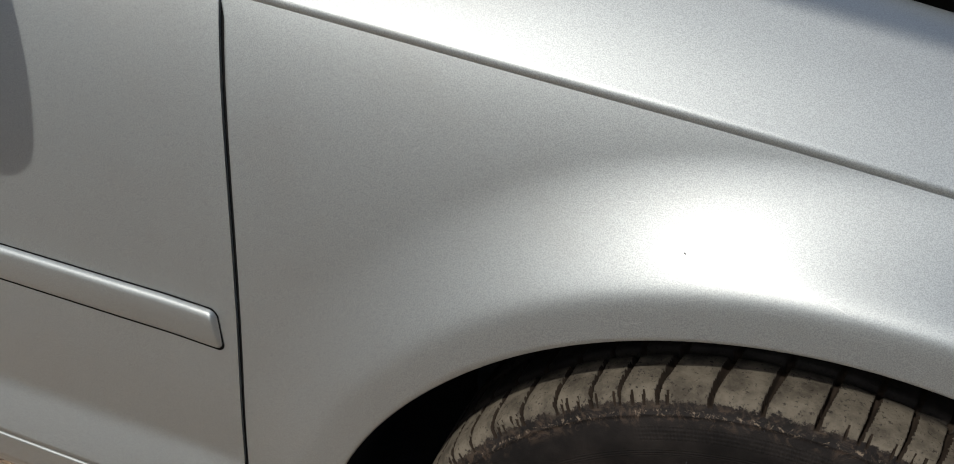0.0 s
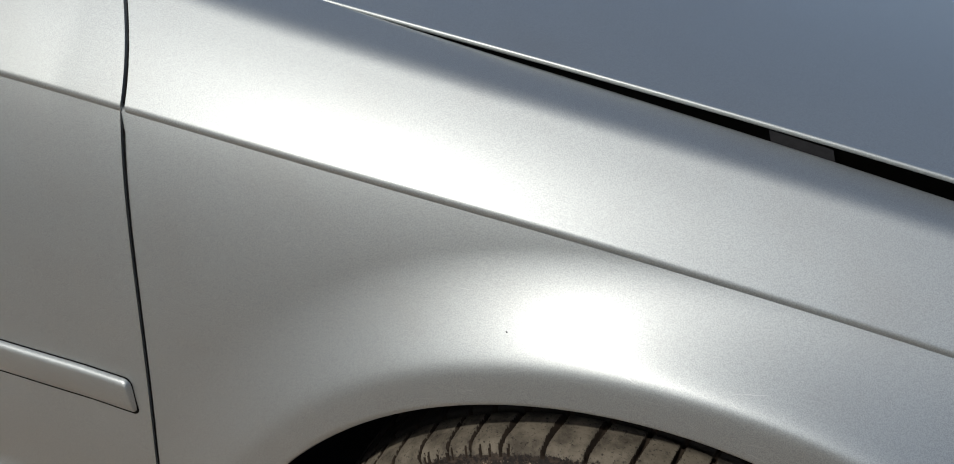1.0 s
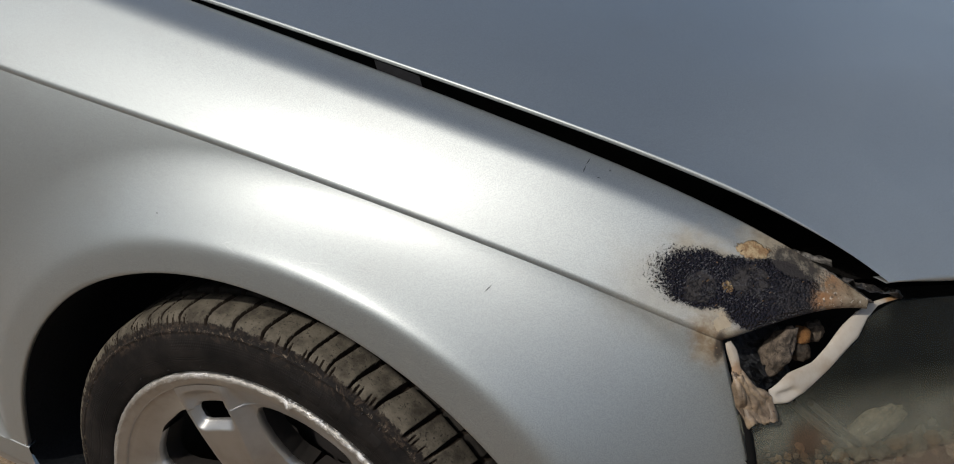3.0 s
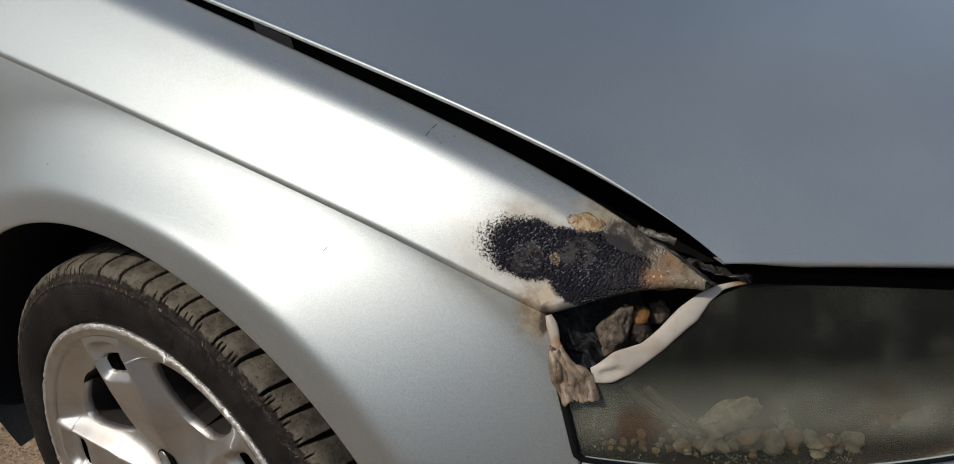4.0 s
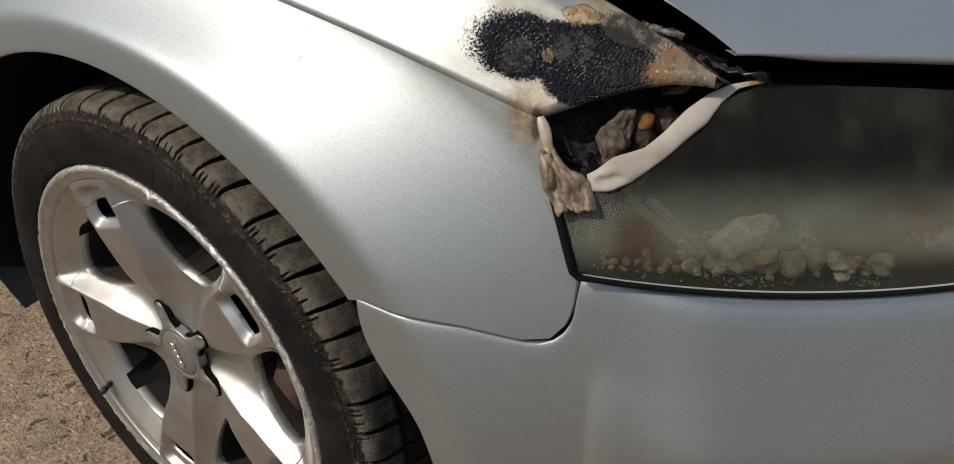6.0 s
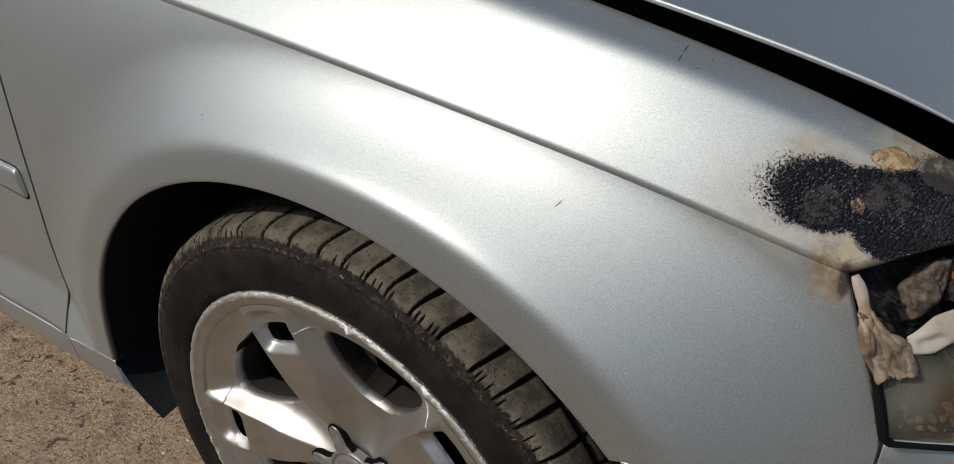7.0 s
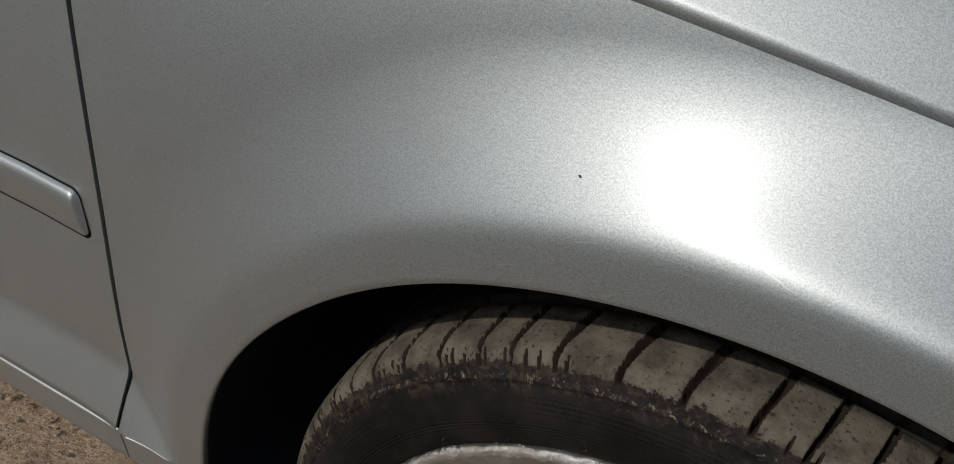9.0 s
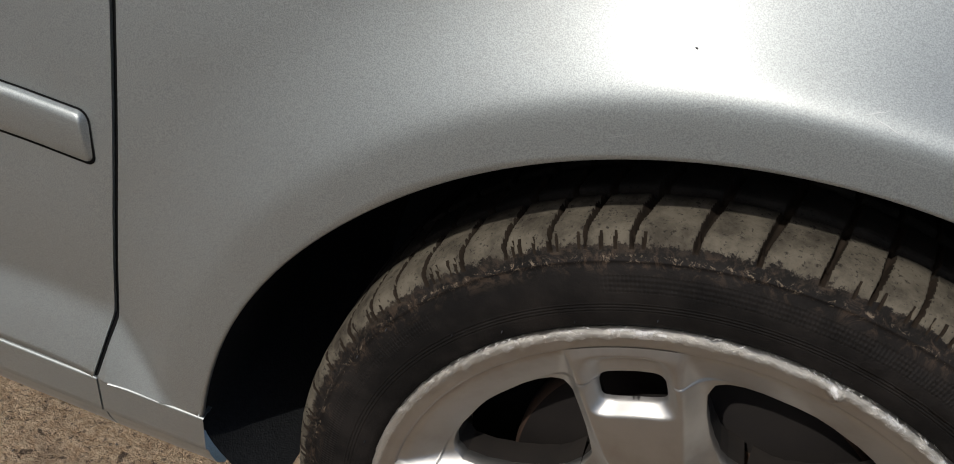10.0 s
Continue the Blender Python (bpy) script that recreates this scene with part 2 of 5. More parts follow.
rash = Mat("scraped_alloy", metal=0.7, rough=0.45)
rn = rash.noise(70, 6, 0.7, dist=1.5)
rash.color(rash.mix(rash.ramp(rash.math("ADD", rn, rash.math("MULTIPLY", rash.noise(9, 4, 0.6), 0.8)), 0.90, 1.00), (0.42, 0.395, 0.35), (0.66, 0.645, 0.615)))
rash.bump(rash.noise(260, 6, 0.75, dist=1.0), 0.6, 0.002)
M_RASH = rash.mat

side = Mat("tyre_rubber", rough=0.75, spec=0.09)
sxyz = side.nt.nodes.new("ShaderNodeSeparateXYZ")
side.put(sxyz.inputs[0], side.coord)
s_x, s_z = sxyz.outputs["X"], side.math("SUBTRACT", sxyz.outputs["Z"], 0.312)
s_r = side.math("SQRT", side.math("ADD", side.math("MULTIPLY", s_x, s_x), side.math("MULTIPLY", s_z, s_z)))
sn = side.noise(26, 6, 0.62)
sc = side.mix(side.ramp(sn, 0.35, 0.75), (0.0070, 0.0064, 0.0060), (0.0180, 0.0156, 0.0140))
sc = side.mix(side.ramp(side.noise(8, 5, 0.6), 0.52, 0.74, 0.0, 0.4), sc, (0.026, 0.020, 0.016))
# brown scuffs close under the shoulder
band = side.math("MULTIPLY", side.ramp(s_r, 0.286, 0.297), side.ramp(s_r, 0.303, 0.309, 1.0, 0.0))
scuff = side.math("MULTIPLY", band, side.ramp(side.noise(60, 8, 0.80, dist=1.5), 0.50, 0.60))
sc = side.mix(side.math("MULTIPLY", scuff, 0.5), sc, (0.075, 0.052, 0.036))
# pale rubbed flakes on the ridge under the blocks
ridge = side.math("MULTIPLY", side.ramp(s_r, 0.2955, 0.2975), side.ramp(s_r, 0.3000, 0.3025, 1.0, 0.0))
sc = side.mix(side.math("MULTIPLY", ridge, side.ramp(side.noise(110, 7, 0.8, dist=2.0), 0.55, 0.62)), sc, (0.16, 0.125, 0.09))
# dried mud with an uneven edge, kept to the shoulder blocks
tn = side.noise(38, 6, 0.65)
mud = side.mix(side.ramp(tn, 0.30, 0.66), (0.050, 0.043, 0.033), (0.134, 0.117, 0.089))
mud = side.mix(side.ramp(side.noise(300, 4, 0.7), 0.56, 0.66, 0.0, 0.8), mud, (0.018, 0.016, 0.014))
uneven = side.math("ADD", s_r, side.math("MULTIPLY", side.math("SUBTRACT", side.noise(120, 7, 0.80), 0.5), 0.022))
# mud thins past y 0.10; the dark tread centre paints in the arch's shade
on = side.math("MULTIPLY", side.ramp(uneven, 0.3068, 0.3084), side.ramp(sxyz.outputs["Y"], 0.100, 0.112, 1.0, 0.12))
rim_dirt = side.math("MULTIPLY", side.math("MULTIPLY", side.ramp(uneven, 0.3010, 0.3035), side.math("MULTIPLY", side.ramp(side.noise(70, 8, 0.8), 0.46, 0.58), side.ramp(sxyz.outputs["Y"], 0.068, 0.080, 1.0, 0.0))), 0.40)
sc = side.mix(rim_dirt, sc, (0.060, 0.046, 0.033))
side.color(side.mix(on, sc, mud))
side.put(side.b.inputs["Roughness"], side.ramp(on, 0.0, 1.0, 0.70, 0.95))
# fine ribs in bands of the sidewall
turn_ = side.math("ARCTAN2", s_z, s_x)
ribs = side.math("MULTIPLY", side.math("SINE", side.math("ADD", side.math("MULTIPLY", turn_, 330.0), side.math("MULTIPLY", s_r, 900.0))), side.math("SINE", side.math("SUBTRACT", side.math("MULTIPLY", turn_, 330.0), side.math("MULTIPLY", s_r, 900.0))))
rib_band = side.math("MULTIPLY", side.math("MULTIPLY", side.ramp(s_r, 0.277, 0.278), side.ramp(s_r, 0.289, 0.290, 1.0, 0.0)), side.ramp(side.math("SINE", side.math("MULTIPLY", turn_, 5.0)), -0.5, -0.3))
side.bump(side.math("MULTIPLY", ribs, rib_band), 0.4, 0.0009)
rings = side.math("SINE", side.math("MULTIPLY", s_r, 2600.0))
ring_band = side.math("MULTIPLY", side.ramp(s_r, 0.262, 0.263), side.ramp(s_r, 0.269, 0.270, 1.0, 0.0))
side.bump(side.math("MULTIPLY", rings, ring_band), 0.5, 0.0006)
side.bump(side.noise(420, 4), 0.35, 0.0015)
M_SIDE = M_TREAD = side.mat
# darker brown than the tread, for the faces of grooves and sipes
gro = Mat("dark_groove", rough=0.95, spec=0.1)
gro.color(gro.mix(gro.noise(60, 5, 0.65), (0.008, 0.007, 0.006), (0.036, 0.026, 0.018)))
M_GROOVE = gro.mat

gr = Mat("brown_concrete", rough=0.92)
g1 = gr.noise(3.2, 6, 0.62)
g2 = gr.noise(95, 6, 0.75)
g3 = gr.voronoi(75)
gc = gr.mix(gr.ramp(g2, 0.38, 0.62), (0.42, 0.275, 0.160), (0.68, 0.515, 0.345))
gc = gr.mix(gr.ramp(g1, 0.40, 0.70, 0.0, 0.45), gc, (0.46, 0.335, 0.23))
gc = gr.mix(gr.ramp(g3, 0.10, 0.26, 0.75, 0.0), gc, (0.11, 0.072, 0.05))
pit = gr.math("MAXIMUM", gr.ramp(gr.noise(72, 7, 0.74, dist=0.6), 0.600, 0.645), gr.ramp(gr.noise(36, 5, 0.68, dist=0.4), 0.595, 0.635))
# the shade inside the pits is put into the colour as well
gc = gr.mix(gr.math("MULTIPLY", pit, 0.85), gc, (0.062, 0.038, 0.025))
gc = gr.mix(gr.ramp(gr.noise(170, 3, 0.6), 0.57, 0.66, 0.0, 0.8), gc, (0.10, 0.075, 0.06))
gc = gr.mix(gr.ramp(gr.noise(13, 6, 0.72), 0.48, 0.64, 0.0, 0.45), gc, (0.17, 0.112, 0.066))
gc = gr.mix(gr.ramp(gr.noise(21, 6, 0.75), 0.55, 0.70, 0.0, 0.5), gc, (0.50, 0.39, 0.28))
g_y = gr.nt.nodes.new("ShaderNodeSeparateXYZ")
gr.put(g_y.inputs[0], gr.coord)
# mostly unseen ground further out, greyed and darkened for the door's reflection
away_ = gr.ramp(gr.math("ADD", g_y.outputs["Y"], gr.math("MULTIPLY", gr.noise(1.1, 6, 0.65), 1.1)), -0.85, 0.0, 1.0, 0.0)
gc = gr.mix(gr.math("MULTIPLY", away_, 0.85), gc, gr.mix(g2, (0.125, 0.122, 0.115), (0.21, 0.205, 0.19)))
gr.color(gc)
gr.bump(gr.math("SUBTRACT", gr.math("ADD", g2, gr.math("MULTIPLY", gr.noise(240, 5, 0.7), 0.6)), gr.math("MULTIPLY", pit, 1.2)), 1.0, 0.012)
M_GROUND = gr.mat


# ---- mesh helpers ----
def ss(v, a, b):
    t = np.clip((np.asarray(v, float) - a) / (b - a), 0, 1)
    return t * t * (3 - 2 * t)


def grid_faces(nu, nv, start=0, closed=False):
    i, j = np.meshgrid(np.arange(nu if closed else nu - 1), np.arange(nv - 1), indexing="ij")
    k = (i + 1) % nu
    return np.stack([start + i * nv + j, start + k * nv + j, start + k * nv + j + 1, start + i * nv + j + 1], -1).reshape(-1, 4)


def link(name, verts, faces, mat, parent=None, label="", smooth=True, index=None):
    mesh = bpy.data.meshes.new(name)
    mesh.from_pydata([tuple(v) for v in np.asarray(verts, float).tolist()], [], [tuple(f) for f in faces])
    for m in mat if isinstance(mat, (list, tuple)) else [mat]:
        mesh.materials.append(m)
    if index is not None:
        mesh.polygons.foreach_set("material_index", np.asarray(index, np.int32))
    if smooth:
        mesh.polygons.foreach_set("use_smooth", np.ones(len(mesh.polygons), bool))
    mesh.validate()
    mesh.update()
    ob = new(name, mesh)
    if parent is not None:
        ob.parent = parent
    if label:
        tagged(ob, label)
    return ob


def sheet(name, patches, mat, parent=None, label="", flip=False, smooth=True):
    """One mesh out of several grids of points, each of shape (n, m, 3)."""
    verts, faces = [], []
    for p in patches:
        p = np.asarray(p, float)
        f = grid_faces(p.shape[0], p.shape[1], sum(len(v) for v in verts))
        faces += (f[:, ::-1] if flip else f).tolist()
        verts.append(p.reshape(-1, 3))
    return link(name, np.concatenate(verts), faces, mat, parent, label, smooth)


def solid(ob, thick, offset=-1.0):
    m = ob.modifiers.new("thickness", "SOLIDIFY")
    m.thickness, m.offset = thick, offset
    return ob


def from_bm(name, bm, mat, parent=None, label="", smooth=True):
    mesh = bpy.data.meshes.new(name)
    bm.to_mesh(mesh)
    bm.free()
    mesh.materials.append(mat)
    if smooth:
        mesh.polygons.foreach_set("use_smooth", np.ones(len(mesh.polygons), bool))
    ob = new(name, mesh)
    if parent is not None:
        ob.parent = parent
    if label:
        tagged(ob, label)
    return ob


# ---- the car's lines: x forward, y into the car, z up; the front wheel stands at x = 0 ----
pv = np.polyval
WX, WZ = 0.0, 0.312


def line_y(x):
    x = np.maximum(np.asarray(x, float), -0.55)
    return 0.105 + 0.075 * x + 0.11 * x * x


def line_z(x):
    x = np.asarray(x, float)
    xc = np.maximum(x, -0.55)
    old = pv((-0.0633, 0.0255, 0.0827, 0.1175), xc)
    return pv((0.0089, -0.0508, -0.1549, 0.7969), x) + 0.56 * (old - line_y(x)) + 0.0030 * ss(x, -0.3, 0.0) * (1 - ss(x, 0.28, 0.44))


def lip_r(a):
    return pv((-0.0007, 0.0044, 0.0071, -0.0132, 0.3829), np.asarray(a) - np.pi / 2) + 0.004 * ss(a, 2.3, 2.9) + 0.0022 * ss(a, 1.6, 2.2)


def lip_y(a):
    return pv((-0.0011, 0.0093, -0.0071, 0.0438), np.asarray(a) - np.pi / 2) - 0.0022 * ss(a, 1.6, 2.3)


def top_y(x):
    x = np.asarray(x, float)
    return 0.209 + 0.01 * x + 0.09 * x * x


def top_z(x):
    x = np.asarray(x, float)
    c = (-1.0154, 0.2393, -0.0158, -0.0754, -0.1625, 0.8871)
    return np.where(x < -0.2, pv(c, -0.2) - 0.145 * (x + 0.2), pv(c, np.maximum(x, -0.2)))


def gap_x(z):
    z = np.asarray(z, float)
    return pv((-0.1184, -0.1921, 0.0304, -0.4706), z - 0.6) - 0.10 * np.maximum(0.385 - z, 0)


_lx = np.linspace(0.60, -0.75, 200)
LINE_A, LINE_R = np.arctan2(line_z(_lx) - WZ, _lx), np.hypot(_lx, line_z(_lx) - WZ)


def side_y(x, z):
    """The outer skin below the shoulder line: flat door, flared arch, lower crease."""
    x, z = np.broadcast_arrays(np.asarray(x, float), np.asarray(z, float))
    t = np.maximum(line_z(x) - z, 0)
    depth = np.interp(x, [-0.6, -0.3, 0.1, 0.5], [0.036, 0.034, 0.028, 0.022])
    base = line_y(x) - depth * (1 - np.exp(-t / 0.10)) + 0.56 * np.maximum(0.5 - z, 0) ** 2
    a, r = np.arctan2(z - WZ, x - WX), np.hypot(x - WX, z - WZ)
    a = np.where(a < -2.0, a + 2 * np.pi, a)
    d = r - lip_r(a)
    front = ss(np.cos(a), -0.25, 0.95)
    reach = 0.150 + 0.045 * front - 0.030 * ss(-np.cos(a), -0.5, 1.0)
    room = np.interp(a, LINE_A, LINE_R) - lip_r(a) + 0.015
    reach = 0.5 * (reach + room - np.sqrt((reach - room) ** 2 + 0.05 ** 2))
    flat_ = 0.036 + 0.016 * ss(np.cos(a), 0.0, 0.80)
    q = (d - flat_) / (reach - flat_)
    q = np.clip(0.5 * (q + np.sqrt(q * q + (0.10 - 0.03 * front) ** 2)), 0, 1)
    w = 1 - (1 - q) ** (1.9 - 0.30 * front)
    y = lip_y(a) + (base - lip_y(a)) * w
    e = 0.387 - 1.05 * np.maximum(x + 0.487, 0) - z      # lower crease, running out towards the arch
    return y - 0.225 * (e + np.sqrt(e * e + 0.006 ** 2))


_v = np.linspace(0, 1, 400)


def bow(tilt):
    t = np.radians(tilt)
    y, z = np.cumsum(np.cos(t)), np.cumsum(np.sin(t))
    return (y - y[0]) / (y[-1] - y[0]), (z - z[0]) / (z[-1] - z[0])


SH_Y, SH_Z = bow(56 - 6 * ss(_v, 0.0, 0.64) - 35 * ss(_v, 0.615, 0.795) - 4 * ss(_v, 0.66, 1.0))
TIP_Y, TIP_Z = bow(56 - 13 * ss(_v, 0.0, 0.74) - 19 * ss(_v, 0.68, 0.79) - 7 * ss(_v, 0.79, 1.0))      # softer towards the tip


def shoulder(x, v):
    """From the shoulder line (v = 0) over a soft edge up to the rim beside the hood (v = 1)."""
    y0, z0, y1, z1 = line_y(x) - 0.0012, line_z(x) + 0.0045, top_y(x), top_z(x)
    k = ss(x, 0.26, 0.46)
    fy = np.interp(v, _v, SH_Y) * (1 - k) + np.interp(v, _v, TIP_Y) * k
    fz = np.interp(v, _v, SH_Z) * (1 - k) + np.interp(v, _v, TIP_Z) * k
    return y0 + (y1 - y0) * fy, z0 + (z1 - z0) * fz


ROLL = [(0.016, -0.0110)] + [(0.0056 - 0.007 * math.cos(math.radians(q)), -0.0042 + 0.007 * math.sin(math.radians(q))) for q in (-75, -60, -45, -33, -22, -11, 0, 10, 20, 29)]


def hood_z(x, y):
    zc = 0.899 - 0.135 * x - 0.068 * x * x
    zc = np.where(x < -0.2, 0.9233 - 0.108 * (x + 0.2), zc)
    q = np.maximum(y - top_y(np.minimum(x, 0.57)) - 0.006, 0)
    df = np.maximum(hood_front(y) - x, 0)
    zc = zc - 0.0050 * ss(x, 0.42, 0.57) * np.exp(-q / 0.045)
    return zc + 0.05 * (1 - np.exp(-q / 0.28)) * ss(df, 0.0, 0.35) - 0.037 * np.exp(-df / 0.08)


def hood_front(y):
    return 0.3498 + 0.9027 * y - 0.0382 * y * y - 0.25 * np.maximum(y - 0.55, 0) ** 2 * 2.2


def lamp_low(y):
    q = np.asarray(y, float) - 0.137
    z = np.where(q < 0.30, 1.0 * q * q - 0.42 * q + 0.596, 1.0 * 0.09 - 0.126 + 0.596 + 0.12 * (q - 0.3))
    return 0.5042 + 1.0889 * q - 0.2012 * q * q, z


def lamp_top(y):
    q = np.asarray(y, float) - 0.286
    return 0.5806 + 1.0777 * q + 0.02 * q * q, 0.7229 - 0.1552 * q - 0.0622 * q * q


def lens_at(y, k):
    """The lamp's front glass: k = 0 at its lower edge, 1 at its upper edge."""
    (x0, z0), (x1, z1) = lamp_low(y), lamp_top(y)
    out = 0.016 * 4 * k * (1 - k)
    return x0 + (x1 - x0) * k + 0.68 * out, y - 0.73 * out, z0 + (z1 - z0) * k


car = tagged(new("car"), "silver car with a burnt headlight corner on brown concrete", "car")

# ---- fender ----
hl_edge = [(0.451, 0.712), (0.4545, 0.703), (0.4665, 0.672), (0.482, 0.630), (0.4955, 0.592)]
corner = [(0.4985, 0.575), (0.4985, 0.558), (0.4965, 0.545), (0.4925, 0.536), (0.4865, 0.530)]
seam_line = [(0.4865, 0.530), (0.479, 0.5272), (0.470, 0.5278), (0.450, 0.533), (0.425, 0.5405), (0.383, 0.548), (0.334, 0.549)]


def meet(poly, a):
    """The distance from the wheel's centre at which the ray at angle a meets a line of (x, z) points."""
    p = np.asarray(poly) - (WX, WZ)
    d = np.array([np.cos(a), np.sin(a)])
    best = None
    for (p0, p1) in zip(p[:-1], p[1:]):
        e = p1 - p0
        den = d[0] * e[1] - d[1] * e[0]
        if abs(den) < 1e-12:
            continue
        r = (p0[0] * e[1] - p0[1] * e[0]) / den
        s = (p0[0] * d[1] - p0[1] * d[0]) / den
        if r > 0 and -1e-6 <= s <= 1 + 1e-6 and (best is None or r > best):
            best = r
    return best


gz = np.linspace(0.30, 0.858, 60)
gap_line = [(gap_x(z) + 0.0025, z) for z in gz]
lx = np.linspace(-0.482, 0.451, 120)
outer = gap_line + [(x, line_z(x) - 0.0006) for x in lx] + hl_edge + corner
a_seam = math.atan2(0.549 - WZ, 0.334)
a_low = math.atan2(0.530 - WZ, 0.4865)
keys = sorted({a_low, math.atan2(0.592 - WZ, 0.4955), a_seam, math.atan2(0.708 - WZ, 0.451), math.atan2(0.854 - WZ, -0.4775), np.pi * 1.0})
angles = []
for k0, k1 in zip(keys[:-1], keys[1:]):
    n = max(4, int((k1 - k0) / 0.013))
    angles += list(np.linspace(k0, k1, n, endpoint=False))
angles.append(keys[-1])
rows = []
rr = np.r_[np.linspace(0, 0.90, 44), 1 - 0.1 * np.linspace(0.88, 0, 12)]
for a in angles:
    r1 = meet(outer, a) or 0.5
    r0 = float(lip_r(a)) if a >= a_seam else (meet(seam_line, a) or r1)
    r0 = min(r0, r1)
    r = r0 + (r1 - r0) * rr
    x, z = WX + r * np.cos(a), WZ + r * np.sin(a)
    if a > 2.6:
        z = np.maximum(z, 0.3225)      # the sill runs below
    y = side_y(x, z)
    edge = [(x[0] + 0.001 * np.cos(a), y[0] + 0.009, z[0] + 0.001 * np.sin(a)), (x[0] - 0.0005 * np.cos(a), y[0] + 0.006, z[0] - 0.0005 * np.sin(a)), (x[0] - 0.0012 * np.cos(a), y[0] + 0.002, z[0] - 0.0012 * np.sin(a))]
    on_line = keys[-3] - 1e-6 <= a <= keys[-2] + 1e-6
    deep = 0.022 if a > keys[-3] else 0.005
    tail = [(x[-1], y[-1] + 0.002, z[-1]), (x[-1], y[-1] + deep, z[-1])]
    rows.append(np.concatenate([np.array(edge), np.stack([x, y, z], 1), np.array(tail)]))
fender_low = np.array(rows)

cols = []
ux = np.r_[np.linspace(-0.475, 0.40, 130), np.linspace(0.405, 0.5578, 60)]
for x in ux:
    v0 = 0.0 if x <= 0.451 else ((x - 0.451) / (0.558 - 0.451)) ** 1.1
    v = v0 + (1 - v0) * np.linspace(0, 1, 64)
    xs = x + (-0.028 * v - 0.055 * v * v) * float(ss(-x, 0.36, 0.475)) + 0.002 * float(ss(-x, 0.36, 0.475))
    y, z = shoulder(xs, v)
    pre = [(xs[0], y[0] + dy, z[0] + dz_) for dy, dz_ in ROLL]
    dp = 1 - 0.85 * float(ss(x, 0.43, 0.555))
    post = [(xs[-1], y[-1] + 0.003 * dp, z[-1] - 0.0015 * dp), (xs[-1], y[-1] + 0.004 * dp, z[-1] - 0.006 * dp), (xs[-1], y[-1] + 0.004 * dp, z[-1] - 0.03 * dp)]
    cols.append(np.concatenate([np.array(pre), np.stack([xs, y, z], 1), np.array(post)]))
fender_up = np.array(cols)
gapf = [fender_up[0] + np.array([0, dy, 0]) for dy in (0.02, 0.0)]
fender = sheet("fender", [fender_low, fender_up, np.array(gapf)], M_BURNT, car, "silver front fender with scorched paint at its tip")

# ---- door ----
dz = np.r_[np.linspace(0.322, 0.3865, 10), np.linspace(0.388, 0.80, 50), np.linspace(0.804, 1.0, 30)]
dcols = []
for s in np.linspace(0, 1, 60) ** 1.5:
    col = []
    for z in dz:
        x1 = gap_x(z) - 0.0025
        x = x1 + (-1.25 - x1) * s
        zz = min(z, 1.0)
        top = line_z(x) - 0.0006
        zz = 0.322 + (zz - 0.322) * (top - 0.322) / (1.0 - 0.322)
        x1 = gap_x(zz) - 0.0025
        x = x1 + (-1.25 - x1) * s
        col.append((x, float(side_y(min(x, -0.475), zz) if x > -0.55 else side_y(x, zz)), zz))
    col = np.array(col)
    dcols.append(np.concatenate([col[:1] + [0, 0.02, 0], col]))
door_low = np.array(dcols)
dcols = []
for s in np.linspace(0, 1, 60) ** 1.5:
    v = np.linspace(0, 1.0, 40)
    x0 = -0.478 - 0.028 * v - 0.055 * v * v
    x = x0 + (-1.25 - x0) * s
    y, z = shoulder(x, v)
    pre = [(x[0], y[0] + dy, z[0] + dz_) for dy, dz_ in ROLL]
    dcols.append(np.concatenate([np.array(pre), np.stack([x, y, z], 1), [(x[-1], y[-1] + 0.05, z[-1] + 0.004)]]))
door_up = np.array(dcols)
ends = [np.stack([g[0] + np.array([0, dy, 0]) for dy in (0.0, 0.02)]) for g in (door_low, door_up)]
door = sheet("door", [door_low, door_up] + ends, M_SILVER, car, "silver front door", flip=True)

# black strip deep in the gap between door and fender, for its shade
gs = [[(float(gap_x(z)) + u, float(side_y(gap_x(z), z)) + 0.0032, z) for u in (-0.004, 0.004)] for z in np.linspace(0.322, float(line_z(-0.482)), 50)]
for v in np.linspace(0, 1, 20):
    xv = -0.4755 - 0.028 * v - 0.055 * v * v
    yv, zv = shoulder(xv, v)
    gs.append([(xv + u, float(yv) + 0.0032, float(zv) - 0.001) for u in (-0.004, 0.004)])
sheet("gap_shade", [np.array(gs)], M_RUBBER, car, "black strip that darkens the door gap")

# moulding on the door
mc = []
prof = [(0.000, -0.0250), (-0.0016, -0.0248), (-0.0026, -0.0236), (-0.0044, -0.0150), (-0.0060, 0.0), (-0.0066, 0.0120), (-0.0057, 0.0174), (-0.0030, 0.0197), (0.002, 0.0204)]
XE, RC = -0.4932, 0.0085


def rounded(x, xe, lo, hi):
    u = min(max((x - (xe - RC)) / RC, 0.0), 1.0)
    c = RC * (1 - math.sqrt(max(1 - u * u, 0.0)))
    return lo + c, hi - c


